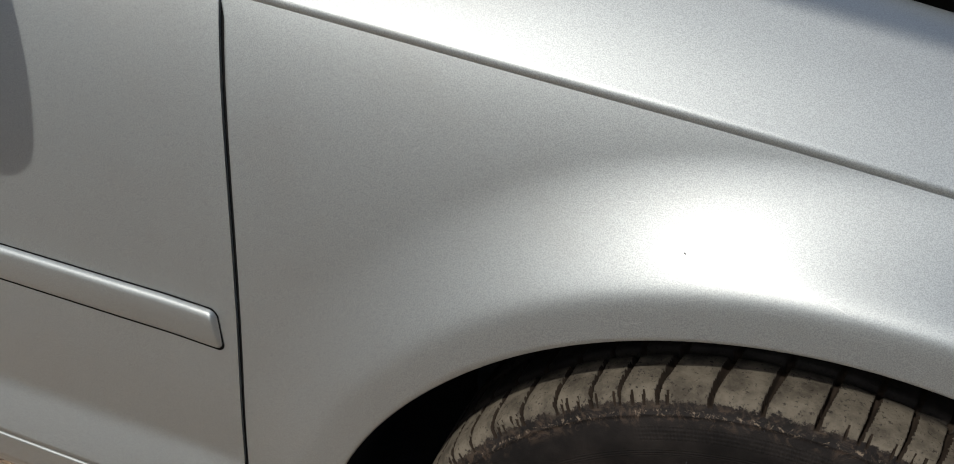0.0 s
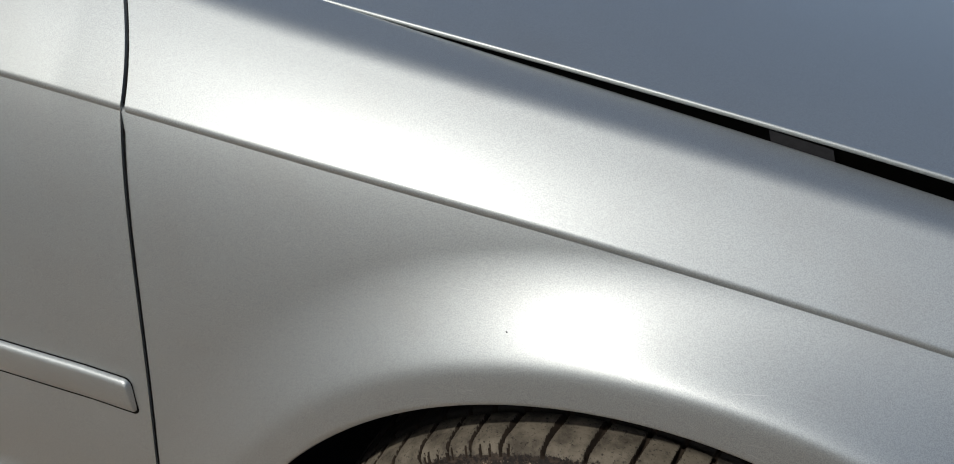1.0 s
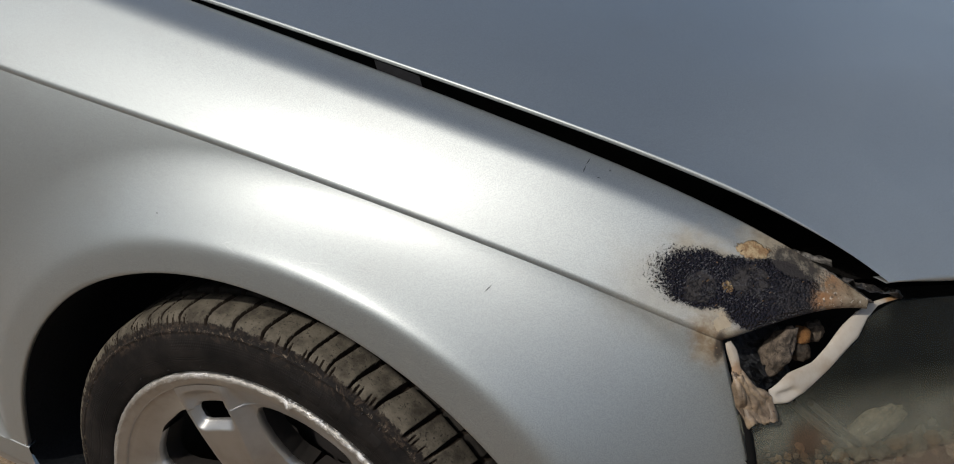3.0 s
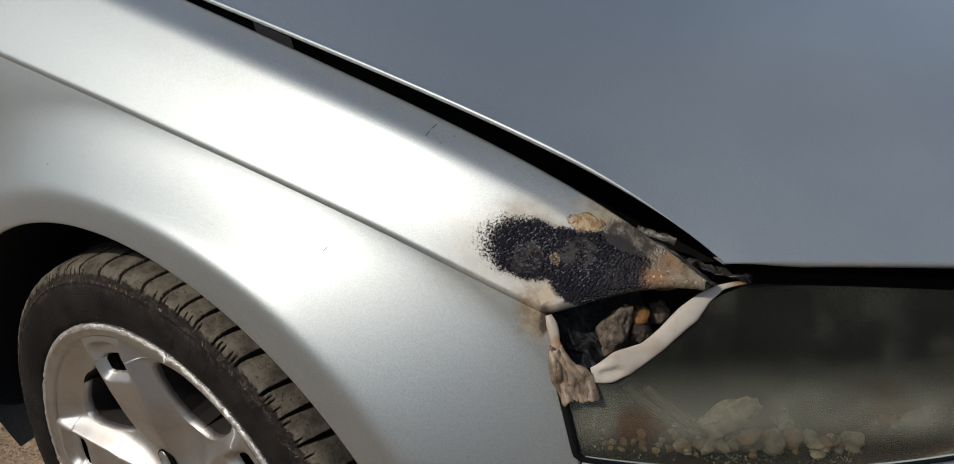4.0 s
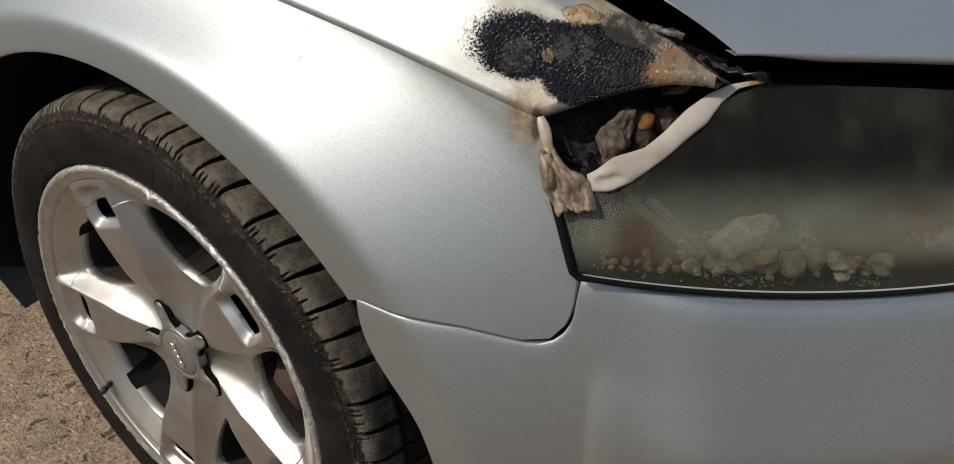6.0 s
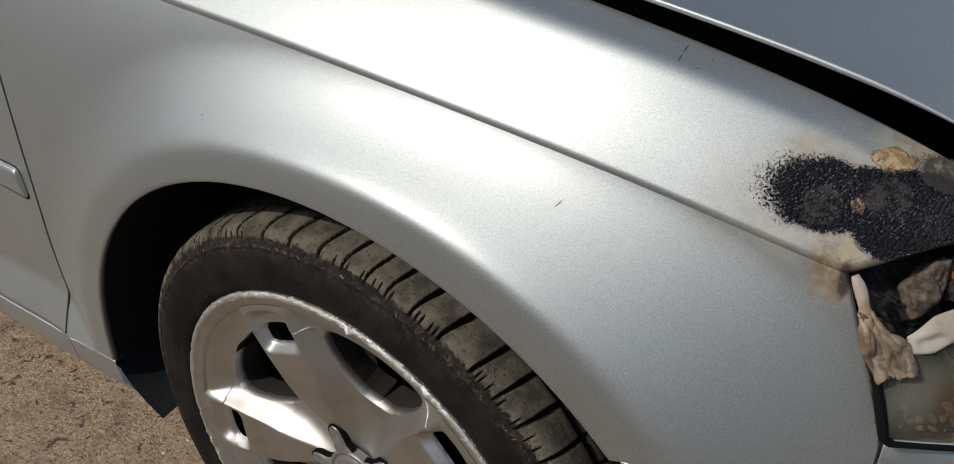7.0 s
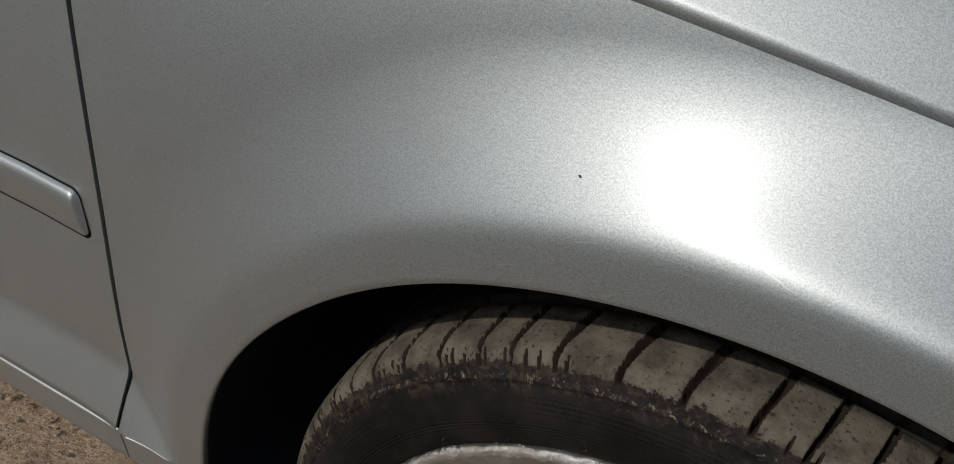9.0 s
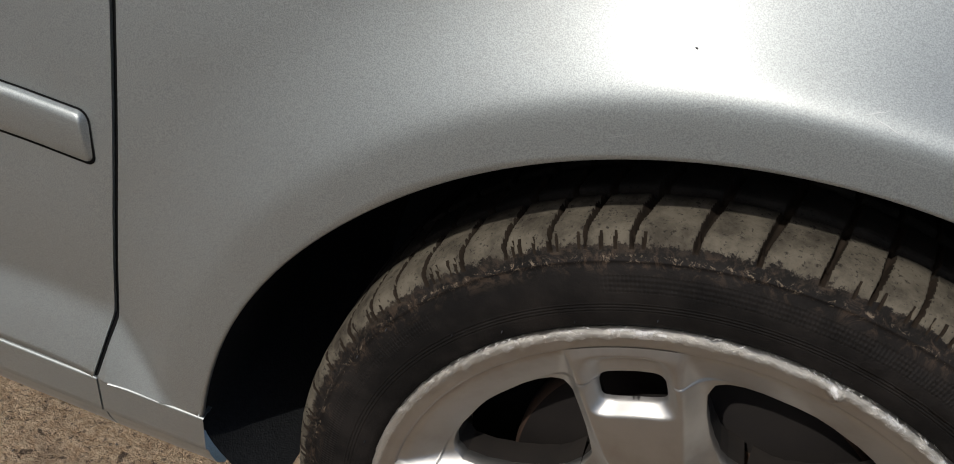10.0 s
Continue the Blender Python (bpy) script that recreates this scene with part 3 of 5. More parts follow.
xs = np.r_[np.linspace(-1.25, XE - RC, 40), XE - RC + RC * np.sin(np.linspace(0.15, np.pi / 2, 12))]
for x in xs:
    lo, hi = rounded(x, XE, -0.0236, 0.0178)
    k = 1.0 - 0.9 * float(ss(x, XE - 0.0040, XE))
    zc = 0.5535 - 0.010 * (x + 0.4925)
    row = []
    for dy, dzp in prof:
        dzp = lo + (dzp + 0.0250) * (hi - lo) / 0.0454
        row.append((x + dzp * -0.10, float(side_y(min(x, -0.5), zc + dzp)) + (dy * k if dy < 0 else dy), zc + dzp))
    mc.append(row)
sheet("moulding", [np.array(mc)], M_SILVER, door, "silver door moulding strip")

# black sheet behind the moulding, wider than it, painting the dark gap round it
back_r = []
for x in np.r_[np.linspace(-1.25, XE - RC, 30), XE + 0.0012 - RC + RC * np.sin(np.linspace(0.15, np.pi / 2, 12))]:
    zc = 0.5535 - 0.010 * (x + 0.4925)
    lo, hi = rounded(x, XE + 0.0010, -0.0262, 0.0187)
    back_r.append([(x - 0.10 * dz_, float(side_y(min(x, -0.5), zc + dz_)) - dy_, zc + dz_) for dz_, dy_ in ((lo - 0.0003, -0.002), (lo, 0.0008), (0.5 * (lo + hi), 0.0008), (hi, 0.0008), (hi + 0.0003, -0.002))])
sheet("moulding_base", [np.array(back_r)], M_RUBBER, door, "black strip that draws the dark gap round the moulding")

# sill
prof = [(0.060, 0.3200), (0.0480, 0.3196), (0.0464, 0.3190), (0.0458, 0.3180), (0.0457, 0.3168), (0.0459, 0.3150), (0.0464, 0.310), (0.0474, 0.300), (0.0488, 0.285), (0.0495, 0.278), (0.053, 0.2755), (0.0580, 0.262), (0.067, 0.245), (0.08, 0.232), (0.12, 0.222), (0.35, 0.215)]
for name_, xa_, xb_, text in (("sill", -1.25, -0.4985, "silver sill with a bright upper edge"), ("sill_end", -0.4965, -0.3965, "front end of the silver sill")):
    run = np.array([[(x, y + float(np.interp(x, [-0.50, -0.393], [side_y(-0.50, 0.3235), side_y(-0.393, 0.3235)])) - 0.0440, z) for y, z in prof] for x in np.linspace(xa_, xb_, 30)])
    caps = [np.stack([run[i], np.maximum(run[i], [-9, 0.062, -9])]) for i in ((0, -1) if name_ == "sill" else (0,))]
    sheet(name_, [run] + caps, M_SILVER, car, text, flip=True)
sheet("sill_backing", [np.array([[(x, 0.064, z) for z in (0.290, 0.318)] for x in np.linspace(-1.2, -0.40, 6)])], M_RUBBER, car, "dark backing behind the sill joint")

# ---- bumper ----
plan_y = np.r_[np.linspace(0.137, 0.80, 60)]
bcols = []


def bumper_top(x):
    pts = sorted([(0.334, 0.546), (0.383, 0.545), (0.425, 0.5375), (0.450, 0.530), (0.470, 0.5245), (0.480, 0.524), (0.4885, 0.527), (0.4950, 0.534), (0.4992, 0.544), (0.5012, 0.557), (0.5020, 0.588)])
    return float(np.interp(x, [p[0] for p in pts], [p[1] for p in pts]))


DOWN = np.r_[0.0, 0.0025, 0.006, 0.012, np.linspace(1 / 39, 1, 39)]
side_xs = np.r_[np.linspace(0.0, 0.62, 24), np.linspace(0.64, 1.0, 40)]
for s in side_xs:
    col = []
    # column from the arch edge to the lamp's corner
    xt = 0.335 + (0.5020 - 0.335) * s
    zt = bumper_top(xt) + 0.0008
    for k in DOWN:
        z = zt + (0.17 - zt) * k
        a = math.asin(max(-0.9, min(0.9, (z - WZ) / 0.40)))
        xl = float(lip_r(a)) * math.cos(a)
        xl = max(xl, 0.335)
        xr = 0.5020 + 0.03 * ss(0.60 - z, 0.0, 0.10)
        x = xl + (xr - xl) * s if k > 0.0 else xt
        if k > 0:
            blend = ss(k, 0.0, 0.35)
            x = xt * (1 - blend) + x * blend
        y = float(side_y(min(x, 0.52), z)) - 0.0016 * (1 - math.exp(-(zt - z) / 0.003))
        col.append((x, y, z))
    col = np.array(col)
    head = [(col[0][0], col[0][1] + 0.02, col[0][2] - 0.001), (col[0][0], col[0][1] + 0.0012, col[0][2] + 0.0004)]
    bcols.append(np.concatenate([np.array(head), col]))
b_side = np.array(bcols)
base_col = b_side[-1]
bcols = []
for y0 in plan_y:
    xl, zl = lamp_low(y0)
    xa, za = lamp_low(0.137)
    tx, ty = 1.0889 - 0.4024 * (y0 - 0.137), 1.0
    ln = math.hypot(tx, ty)
    nx, ny = ty / ln, -tx / ln
    f = float(ss(y0, 0.137, 0.22))
    col = []
    for k, p in enumerate(base_col):
        kk = DOWN[max(k - 2, 0)]
        z0 = float(zl) - 0.006
        z = z0 + (0.17 - z0) * kk
        out = 0.0012 * ss(kk, 0, 0.008) + 0.0060 * (1 - math.exp(-kk / 0.011)) + 0.125 * kk - 0.155 * max(kk - 0.35, 0)
        q = (float(xl) + nx * (0.0015 + out), y0 + ny * (0.0015 + out), z)
        if k < 2:
            q = (float(xl) - nx * (0.018 if k == 0 else 0.0), y0 - ny * (0.018 if k == 0 else 0.0), z0 + (0.004 if k == 0 else 0.0025))
        shift = p + np.array([float(xl - xa), y0 - 0.137, float(zl - za) * (1 - kk)])
        lip = 0.0048 * (1 - math.exp(-kk / 0.011)) * float(ss(y0, 0.137, 0.148)) if k >= 2 else 0.0
        shift = shift + np.array([nx, ny, 0.0]) * lip
        col.append(tuple(np.array(q) * f + shift * (1 - f)))
    bcols.append(col)
bumper = sheet("bumper", [np.concatenate([b_side, np.array(bcols)[1:]])], M_SILVER, car, "silver front bumper with small scratches", flip=True)

# ---- hood ----
hcols = []
for w in np.linspace(0, 1, 90) ** 1.6:
    col = []
    for u in np.r_[np.linspace(0, 0.75, 40, endpoint=False), 1 - 0.25 * (1 - np.linspace(0, 1, 40)) ** 1.6]:
        # y runs from the edge to the far side, x from the screen to the front edge
        yb = 0.216 + 0.03 * u ** 3
        y = yb + w * (1.50 - yb)
        xf = float(hood_front(y))
        x = -0.75 + (xf + 0.75) * u
        ye = float(top_y(min(x, 0.57))) + 0.0035
        y = ye + w * (1.50 - ye)
        x = min(x, float(hood_front(y)))
        col.append((x, y, float(hood_z(x, y))))
    col = np.array(col)
    e = col[-1]
    tw = 0.25 + 0.75 * float(ss(w, 0.0, 0.05))
    tail = [e + np.array(d) * tw for d in ([0.002, -0.0005, -0.002], [0.0015, 0, -0.006], [-0.004, 0.002, -0.010], [-0.05, 0.03, -0.012])]
    hcols.append(np.concatenate([col, np.array(tail)]))
hood = np.array(hcols)
h0 = hood[0]
hf = (1 - 0.95 * ss(np.arange(len(h0)), len(h0) - 30, len(h0) - 12))[:, None]
hem = [h0 + np.array(d) * hf for d in ([0, 0.03, -0.0065], [0, 0.004, -0.0058], [0, -0.0008, -0.0045], [0, -0.0013, -0.0016])]
hood = np.concatenate([np.array(hem), hood])
sheet("hood", [hood], M_HOOD, car, "silver hood with chipped paint near its front edge")

# near-black sheet below the hood gap, standing in for the shade there
sheet("hood_gap_shade", [np.array([[(x, float(top_y(x)) + 0.0045, float(top_z(x)) - 0.028), (x, float(top_y(x)) + 0.03, float(top_z(x)) - 0.05), (x, 0.9, float(top_z(x)) - 0.10)] for x in np.linspace(-0.7, 0.46, 30)])], M_SHADOW, car, "near-black sheet for the shade below the hood gap")

# ---- wheel arch liner ----
lc = []
spots = [(math.cos(0.1), 0.10 * k - 0.14, 0.1) for k in range(3)]
for a in np.radians(np.linspace(6, 180, 80)):
    spots.append((math.cos(a), math.sin(a), a))
spots += [(-1.0 + 0.17 * k * k / 64, -0.020 * k, np.pi) for k in range(1, 9)]
for ca, sa, a in spots:
    r, y0 = float(lip_r(min(max(a, 0.1), np.pi))) + 0.0015, float(lip_y(min(max(a, 0.1), np.pi))) + 0.007
    lc.append([(r * ca * k, y, WZ + r * sa * (k if sa > 0 else 1)) for y, k in ((y0, 1.0), (y0 + 0.03, 1.01), (0.20, 1.02), (0.30, 1.0), (0.36, 0.9))])
sheet("arch_liner", [np.array(lc)], M_LINER, car, "black felt wheel arch liner")
back_w = [[(x, 0.365, z) for z in (0.16, 0.40, 0.72)] for x in np.linspace(-0.42, 0.42, 8)]
sheet("arch_wall", [np.array(back_w)], M_LINER, car, "black inner wall of the wheel arch")

# ---- ground ----
n = 40
gx = np.sign(np.linspace(-1, 1, n)) * np.abs(np.linspace(-1, 1, n)) ** 3 * 300
P3 = np.array([[(x, y, 0.0) for y in gx] for x in gx])
tagged(sheet("ground", [P3], M_GROUND), "brown weathered concrete with exposed gravel", "ground", kind="structure")

# unseen dark ring round the yard, added to darken reflections in the paint
ring = []
for a in np.radians(np.linspace(0, 360, 73)):
    away = math.degrees(math.acos(max(-1, min(1, math.cos(a - radians(-105))))))
    h = 1.2 + 8.0 * math.exp(-((away / 55) ** 2)) + 0.5 * math.sin(7 * a)
    ring.append([(34 * math.cos(a), 34 * math.sin(a), z) for z in (-0.2, h * 0.5, h)])
far = Mat("dark_ring", rough=0.95)
far.color(far.mix(far.noise(0.6, 6, 0.7), (0.02, 0.024, 0.022), (0.07, 0.075, 0.07)))
tagged(sheet("backdrop", [np.array(ring)], far.mat), "unseen dark ring added to darken reflections in the paint", "backdrop", kind="structure")


# ---- front wheel ----
def polar(r, a, y):
    return (WX + r * np.cos(a), y, WZ + r * np.sin(a))


def half_width(r):
    """Half the angle that a spoke takes up at radius r, in degrees; 36 where the face is closed all round."""
    return np.interp(r, [0.0, 0.1060, 0.1072, 0.1100, 0.116, 0.130, 0.145, 0.165, 0.182, 0.1915, 0.1955, 0.1978, 0.1990, 0.1998, 0.3],
                     [36, 36, 32.5, 28.0, 24.2, 20.6, 18.0, 16.0, 15.2, 16.3, 18.6, 22.0, 27.5, 36, 36])


SPOKE0 = radians(112.0)
n_t, r_list = 130, np.r_[np.linspace(0.030, 0.104, 32), np.linspace(0.1060, 0.1170, 14), np.linspace(0.119, 0.174, 32), np.linspace(0.1752, 0.2090, 40), np.linspace(0.2105, 0.2300, 15)]
t_list = np.sin(np.linspace(-1, 1, n_t) * np.pi / 2)


def face_y(r, al, hw):
    """Depth of the wheel's face; al is the angle from the spoke's middle in degrees."""
    top = np.interp(r, [0.03, 0.05, 0.068, 0.085, 0.11, 0.16, 0.205, 0.222, 0.232], [0.0830, 0.0815, 0.0788, 0.0745, 0.0690, 0.0645, 0.0618, 0.0612, 0.0622])
    arc = al * np.pi / 180 * r
    b = np.interp(r, [0.03, 0.06, 0.08, 0.10, 0.13, 0.17, 0.20, 0.235], [0.0060, 0.0100, 0.0150, 0.0205, 0.0285, 0.0335, 0.0365, 0.0400])
    e = np.abs(arc) - b
    slope = np.interp(r, [0.03, 0.06, 0.09, 0.12, 0.16, 0.21], [0.6, 1.0, 1.3, 1.5, 1.6, 1.8])
    soft = np.interp(r, [0.03, 0.09, 0.16, 0.22], [0.0025, 0.0010, 0.0006, 0.0006])
    fall = slope * 0.5 * (e + np.sqrt(e * e + soft ** 2))
    most = np.interp(r, [0.03, 0.06, 0.09, 0.113, 0.15, 0.185, 0.199, 0.212, 0.224, 0.2300], [0.004, 0.016, 0.027, 0.030, 0.030, 0.026, 0.021, 0.013, 0.006, 0.0035])
    fall = fall / (1 + (fall / most) ** 3) ** (1 / 3)
    crown = -0.0004 * (1 - np.clip(arc / b, -1, 1) ** 2) * ss(r, 0.07, 0.12) * (1 - ss(r, 0.16, 0.18))
    px, pr = np.abs(arc) / 0.0335, np.abs(r - 0.1960) / 0.0280
    box = (px ** 5 + pr ** 5) ** (1 / 5)
    pocket = 0.010 * (1 - np.clip((box - 0.66) / 0.30, 0, 1))
    hx, hr = np.abs(arc) / 0.0235, np.abs(r - 0.1900) / 0.0122
    hole = (hx ** 4 + hr ** 4) ** (1 / 4)
    return top + fall + crown + pocket + 0.003 * (1 - ss(hole, 0.99, 1.08)), hole


verts, faces, inner = [], [], []
for k in range(5):
    base = SPOKE0 + k * radians(72)
    start = len(verts)
    hw = half_width(r_list)
    R2, T2 = np.meshgrid(r_list, t_list, indexing="ij")
    HW = hw[:, None] * np.ones_like(T2)
    AL = T2 * HW
    Y, HOLE = face_y(R2, AL, HW)
    # draw the grid onto the slot's edge, so that it is cut cleanly
    arc2, dr2 = np.radians(AL) * R2, R2 - 0.1900
    pull = np.where((HOLE > 0.6) & (HOLE < 1.0), 1 / np.maximum(HOLE, 0.6), 1.0)
    R2 = 0.1900 + dr2 * pull
    AL = np.degrees(arc2 * pull / R2)
    Y = np.where(pull > 1.0, face_y(R2, AL, HW)[0], Y)
    A = base + np.radians(AL)
    verts += np.stack([WX + R2 * np.cos(A), Y, WZ + R2 * np.sin(A)], -1).reshape(-1, 3).tolist()
    f = grid_faces(len(r_list), n_t, start)
    keep = []
    flat = HOLE.reshape(-1)
    for q in f:
        if max(flat[i - start] for i in q) >= 1.0:
            keep.append(q.tolist())
    faces += keep
    # inner walls beside the openings
    for sgn, col in ((-1, 0), (1, n_t - 1)):
        wall = len(verts)
        sel = [i for i in range(len(r_list)) if 0.1055 < r_list[i] < 0.2000]
        for i in sel:
            v = verts[start + i * n_t + col]
            for dy, k2 in ((0.013, 0.35), (0.028, 1.2), (0.040, 2.0)):
                a2 = base + radians(float(AL[i, col]) - sgn * k2)
                verts.append([WX + r_list[i] * math.cos(a2), v[1] + dy, WZ + r_list[i] * math.sin(a2)])
        for m in range(len(sel) - 1):
            a0, a1 = start + sel[m] * n_t + col, start + sel[m + 1] * n_t + col
            w0, w1 = wall + m * 3, wall + (m + 1) * 3
            faces.append((a0, a1, w1, w0) if sgn > 0 else (w0, w1, a1, a0))
            # deeper quads get the near-black barrel colour, painting in the openings' shade
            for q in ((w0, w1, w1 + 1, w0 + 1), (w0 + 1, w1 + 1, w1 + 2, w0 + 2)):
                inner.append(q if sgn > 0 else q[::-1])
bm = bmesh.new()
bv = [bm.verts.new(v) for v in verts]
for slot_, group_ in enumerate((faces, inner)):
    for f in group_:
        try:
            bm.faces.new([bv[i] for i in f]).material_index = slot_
        except ValueError:
            pass
bmesh.ops.remove_doubles(bm, verts=bm.verts, dist=0.00006)
bmesh.ops.recalc_face_normals(bm, faces=bm.faces)
wheel = from_bm("wheel", bm, M_ALLOY, car, "five-spoke silver alloy wheel with a scraped rim edge")
wheel.location = (-0.0035, 0.0050, -0.0005)
wheel.rotation_euler = (0, 0, radians(0.45))
# brake dust on the barrel, and the painted shade of the deep spoke walls
barrel_m = Mat("brake_dust_shade", metal=0.2, rough=0.8)
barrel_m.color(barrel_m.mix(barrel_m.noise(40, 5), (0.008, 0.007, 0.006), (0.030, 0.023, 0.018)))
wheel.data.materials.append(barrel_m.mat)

# flange and barrel, turned round the axle
na = 480
prof = [(0.2284, 0.0720), (0.2290, 0.0645), (0.2296, 0.0628), (0.2312, 0.0619), (0.2345, 0.0610), (0.2385, 0.0598), (0.2405, 0.0582), (0.2430, 0.0577), (0.2455, 0.0582), (0.2470, 0.0600), (0.2472, 0.0640), (0.2450, 0.0680), (0.2440, 0.0800)]
fl = []
for i in range(na):
    a = 2 * np.pi * i / na
    wear = 0.5 + max(0.0, noise.noise(Vector((3.0 * math.cos(a), 3.0 * math.sin(a), 4.0))) + 0.35)
    row_ = []
    for j, (r, y) in enumerate(prof):
        nick = 0.0
        if 5 <= j <= 10:
            nick = 0.0022 * wear * (noise.noise(Vector((40 * math.cos(a), 40 * math.sin(a), j * 0.5))) + 0.7 * noise.noise(Vector((110 * math.cos(a), 110 * math.sin(a), j))))
        torn = math.exp(-((a - radians(78.5)) / 0.020) ** 2) * (1 if 3 <= j <= 10 else 0)
        nick += torn * (0.0035 * noise.noise(Vector((170 * math.cos(a), 170 * math.sin(a), j * 0.9))) - 0.0018)
        row_.append(polar(r - abs(nick) * 0.8, a, y + nick))
    fl.append(row_)
fl = np.array(fl)
ff = grid_faces(na, len(prof), 0, True)
fi = np.where(np.isin(ff[:, 0] % len(prof), (6, 7, 8)), 1, 0)
link("rim_edge", fl.reshape(-1, 3), ff[:, ::-1].tolist(), [M_ALLOY, M_RASH], wheel, "scraped rim edge", index=fi)
bar = [(0.2000, 0.084), (0.2020, 0.094), (0.2050, 0.115), (0.2040, 0.150), (0.2060, 0.200), (0.2200, 0.235), (0.2400, 0.250), (0.2440, 0.245)]
brl = np.array([[polar(r, 2 * np.pi * i / 120, y) for r, y in bar] for i in range(121)])
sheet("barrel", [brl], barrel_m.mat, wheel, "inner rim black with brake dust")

# centre cap with five tongues over the bolts
cap_mat = Mat("cap_grey", metal=0.5, rough=0.42)
cap_mat.color(cap_mat.mix(cap_mat.noise(120, 4), (0.15, 0.142, 0.13), (0.26, 0.245, 0.225)))
chrome = Mat("chrome", color=(0.80, 0.80, 0.80), metal=1.0, rough=0.18).mat
cp = []
for i in range(64):
    a = 2 * np.pi * i / 64
    cp.append([polar(r, a, y) for r, y in ((0.0365, 0.085), (0.0362, 0.0755), (0.0350, 0.0735), (0.0325, 0.0733), (0.0312, 0.0750), (0.0300, 0.0752), (0.0290, 0.0735), (0.020, 0.0720), (0.010, 0.0713), (0.0002, 0.0711))])
cp.append(cp[0])
cap_ob = sheet("centre_cap", [np.array(cp)], cap_mat.mat, wheel, "grey centre cap")
for k in range(5):
    a0 = SPOKE0 + k * radians(72)
    rows_ = []
    for s in np.linspace(0, 1, 14):
        r = 0.034 + 0.034 * s
        w = np.interp(s, [0, 0.25, 0.55, 0.80, 0.93, 1.0], [0.0130, 0.0088, 0.0090, 0.0085, 0.0060, 0.0012])
        row = []
        for u, dy in ((-1.1, 0.006), (-1, 0.0012), (-0.8, -0.0012), (-0.35, -0.0022 + 0.0022 * ss(s, 0.45, 0.6)), (0.0, -0.0026 + 0.0034 * ss(s, 0.45, 0.6)), (0.35, -0.0022 + 0.0022 * ss(s, 0.45, 0.6)), (0.8, -0.0012), (1, 0.0012), (1.1, 0.006)):
            arc = u * w
            row.append(polar(math.hypot(r, arc), a0 + math.atan2(arc, r), 0.0752 + dy + 0.0010 * s))
        rows_.append(row)
    sheet("bolt_cover", [np.array(rows_)], cap_mat.mat, wheel)
    rim_ = []
    for s in np.linspace(0, 1.06, 14):
        r, w = 0.034 + 0.034 * s, float(np.interp(s, [0, 0.25, 0.55, 0.80, 0.95, 1.06], [0.0150, 0.0108, 0.0112, 0.0108, 0.0080, 0.0015]))
        rim_.append([polar(math.hypot(r, u * w), a0 + math.atan2(u * w, r), 0.0766 + dy) for u, dy in ((-1.05, 0.006), (-1, 0.0), (0, 0.0003), (1, 0.0), (1.05, 0.006))])
    sheet("bolt_recess", [np.array(rim_)], M_SHADOW, wheel, "dark gap round the bolt cover")
for k in range(4):
    bm = bmesh.new()
    bmesh.ops.create_uvsphere(bm, u_segments=16, v_segments=8, radius=1.0)
    off = (k - 1.5) * 0.0082
    ta = SPOKE0 + radians(180)
    bmesh.ops.transform(bm, matrix=Matrix.Translation((off * math.cos(ta), 0.0700, WZ + off * math.sin(ta))) @ Matrix.Diagonal((0.0056, 0.0026, 0.0056, 1)), verts=bm.verts)
    from_bm("badge", bm, chrome, cap_ob, "small chrome badge shape")
# valve
bm = bmesh.new()
for r, h, y in ((0.0055, 0.010, 0.0), (0.0042, 0.020, 0.012), (0.0048, 0.008, 0.024)):
    bmesh.ops.create_cone(bm, cap_ends=True, segments=16, radius1=r, radius2=r * 0.92, depth=h, matrix=Matrix.Translation((0, 0, y)))
va = radians(216)
bmesh.ops.transform(bm, matrix=Matrix.Translation((0.226 * math.cos(va), 0.076, WZ + 0.226 * math.sin(va))) @ Matrix.Rotation(radians(90), 4, "X") @ Matrix.Rotation(radians(20), 4, "Y"), verts=bm.verts)
from_bm("valve", bm, M_BLACK, wheel, "black rubber tyre valve")

# tyre: smooth sidewall, shoulder blocks cut by curved grooves
tp = [(0.2430, 0.0700), (0.2475, 0.0630), (0.2500, 0.0600), (0.2530, 0.0588), (0.2560, 0.0580), (0.2600, 0.0572), (0.2660, 0.0565), (0.2720, 0.0562), (0.2780, 0.0564), (0.2840, 0.0572), (0.2900, 0.0586), (0.2945, 0.0602), (0.2970, 0.0614), (0.2976, 0.0606), (0.2990, 0.0610), (0.2996, 0.0622), (0.3008, 0.0632), (0.3045, 0.0646), (0.3085, 0.0662), (0.3118, 0.0682), (0.3142, 0.0710)]
ys = np.r_[np.linspace(0.0750, 0.108, 12), np.array([0.1090, 0.1110, 0.1135, 0.1165, 0.1190, 0.1200]), np.linspace(0.124, 0.150, 6), np.array([0.1510, 0.1530, 0.1580, 0.1600]), np.linspace(0.165, 0.236, 10)]
tp += [(0.3212 - 0.70 * (y - 0.150) ** 2 - 300.0 * max(0.090 - y, 0) ** 3, y) for y in ys]
tp += [(0.308, 0.245), (0.300, 0.255), (0.280, 0.264), (0.255, 0.258), (0.244, 0.245)]
tp = np.array(tp)
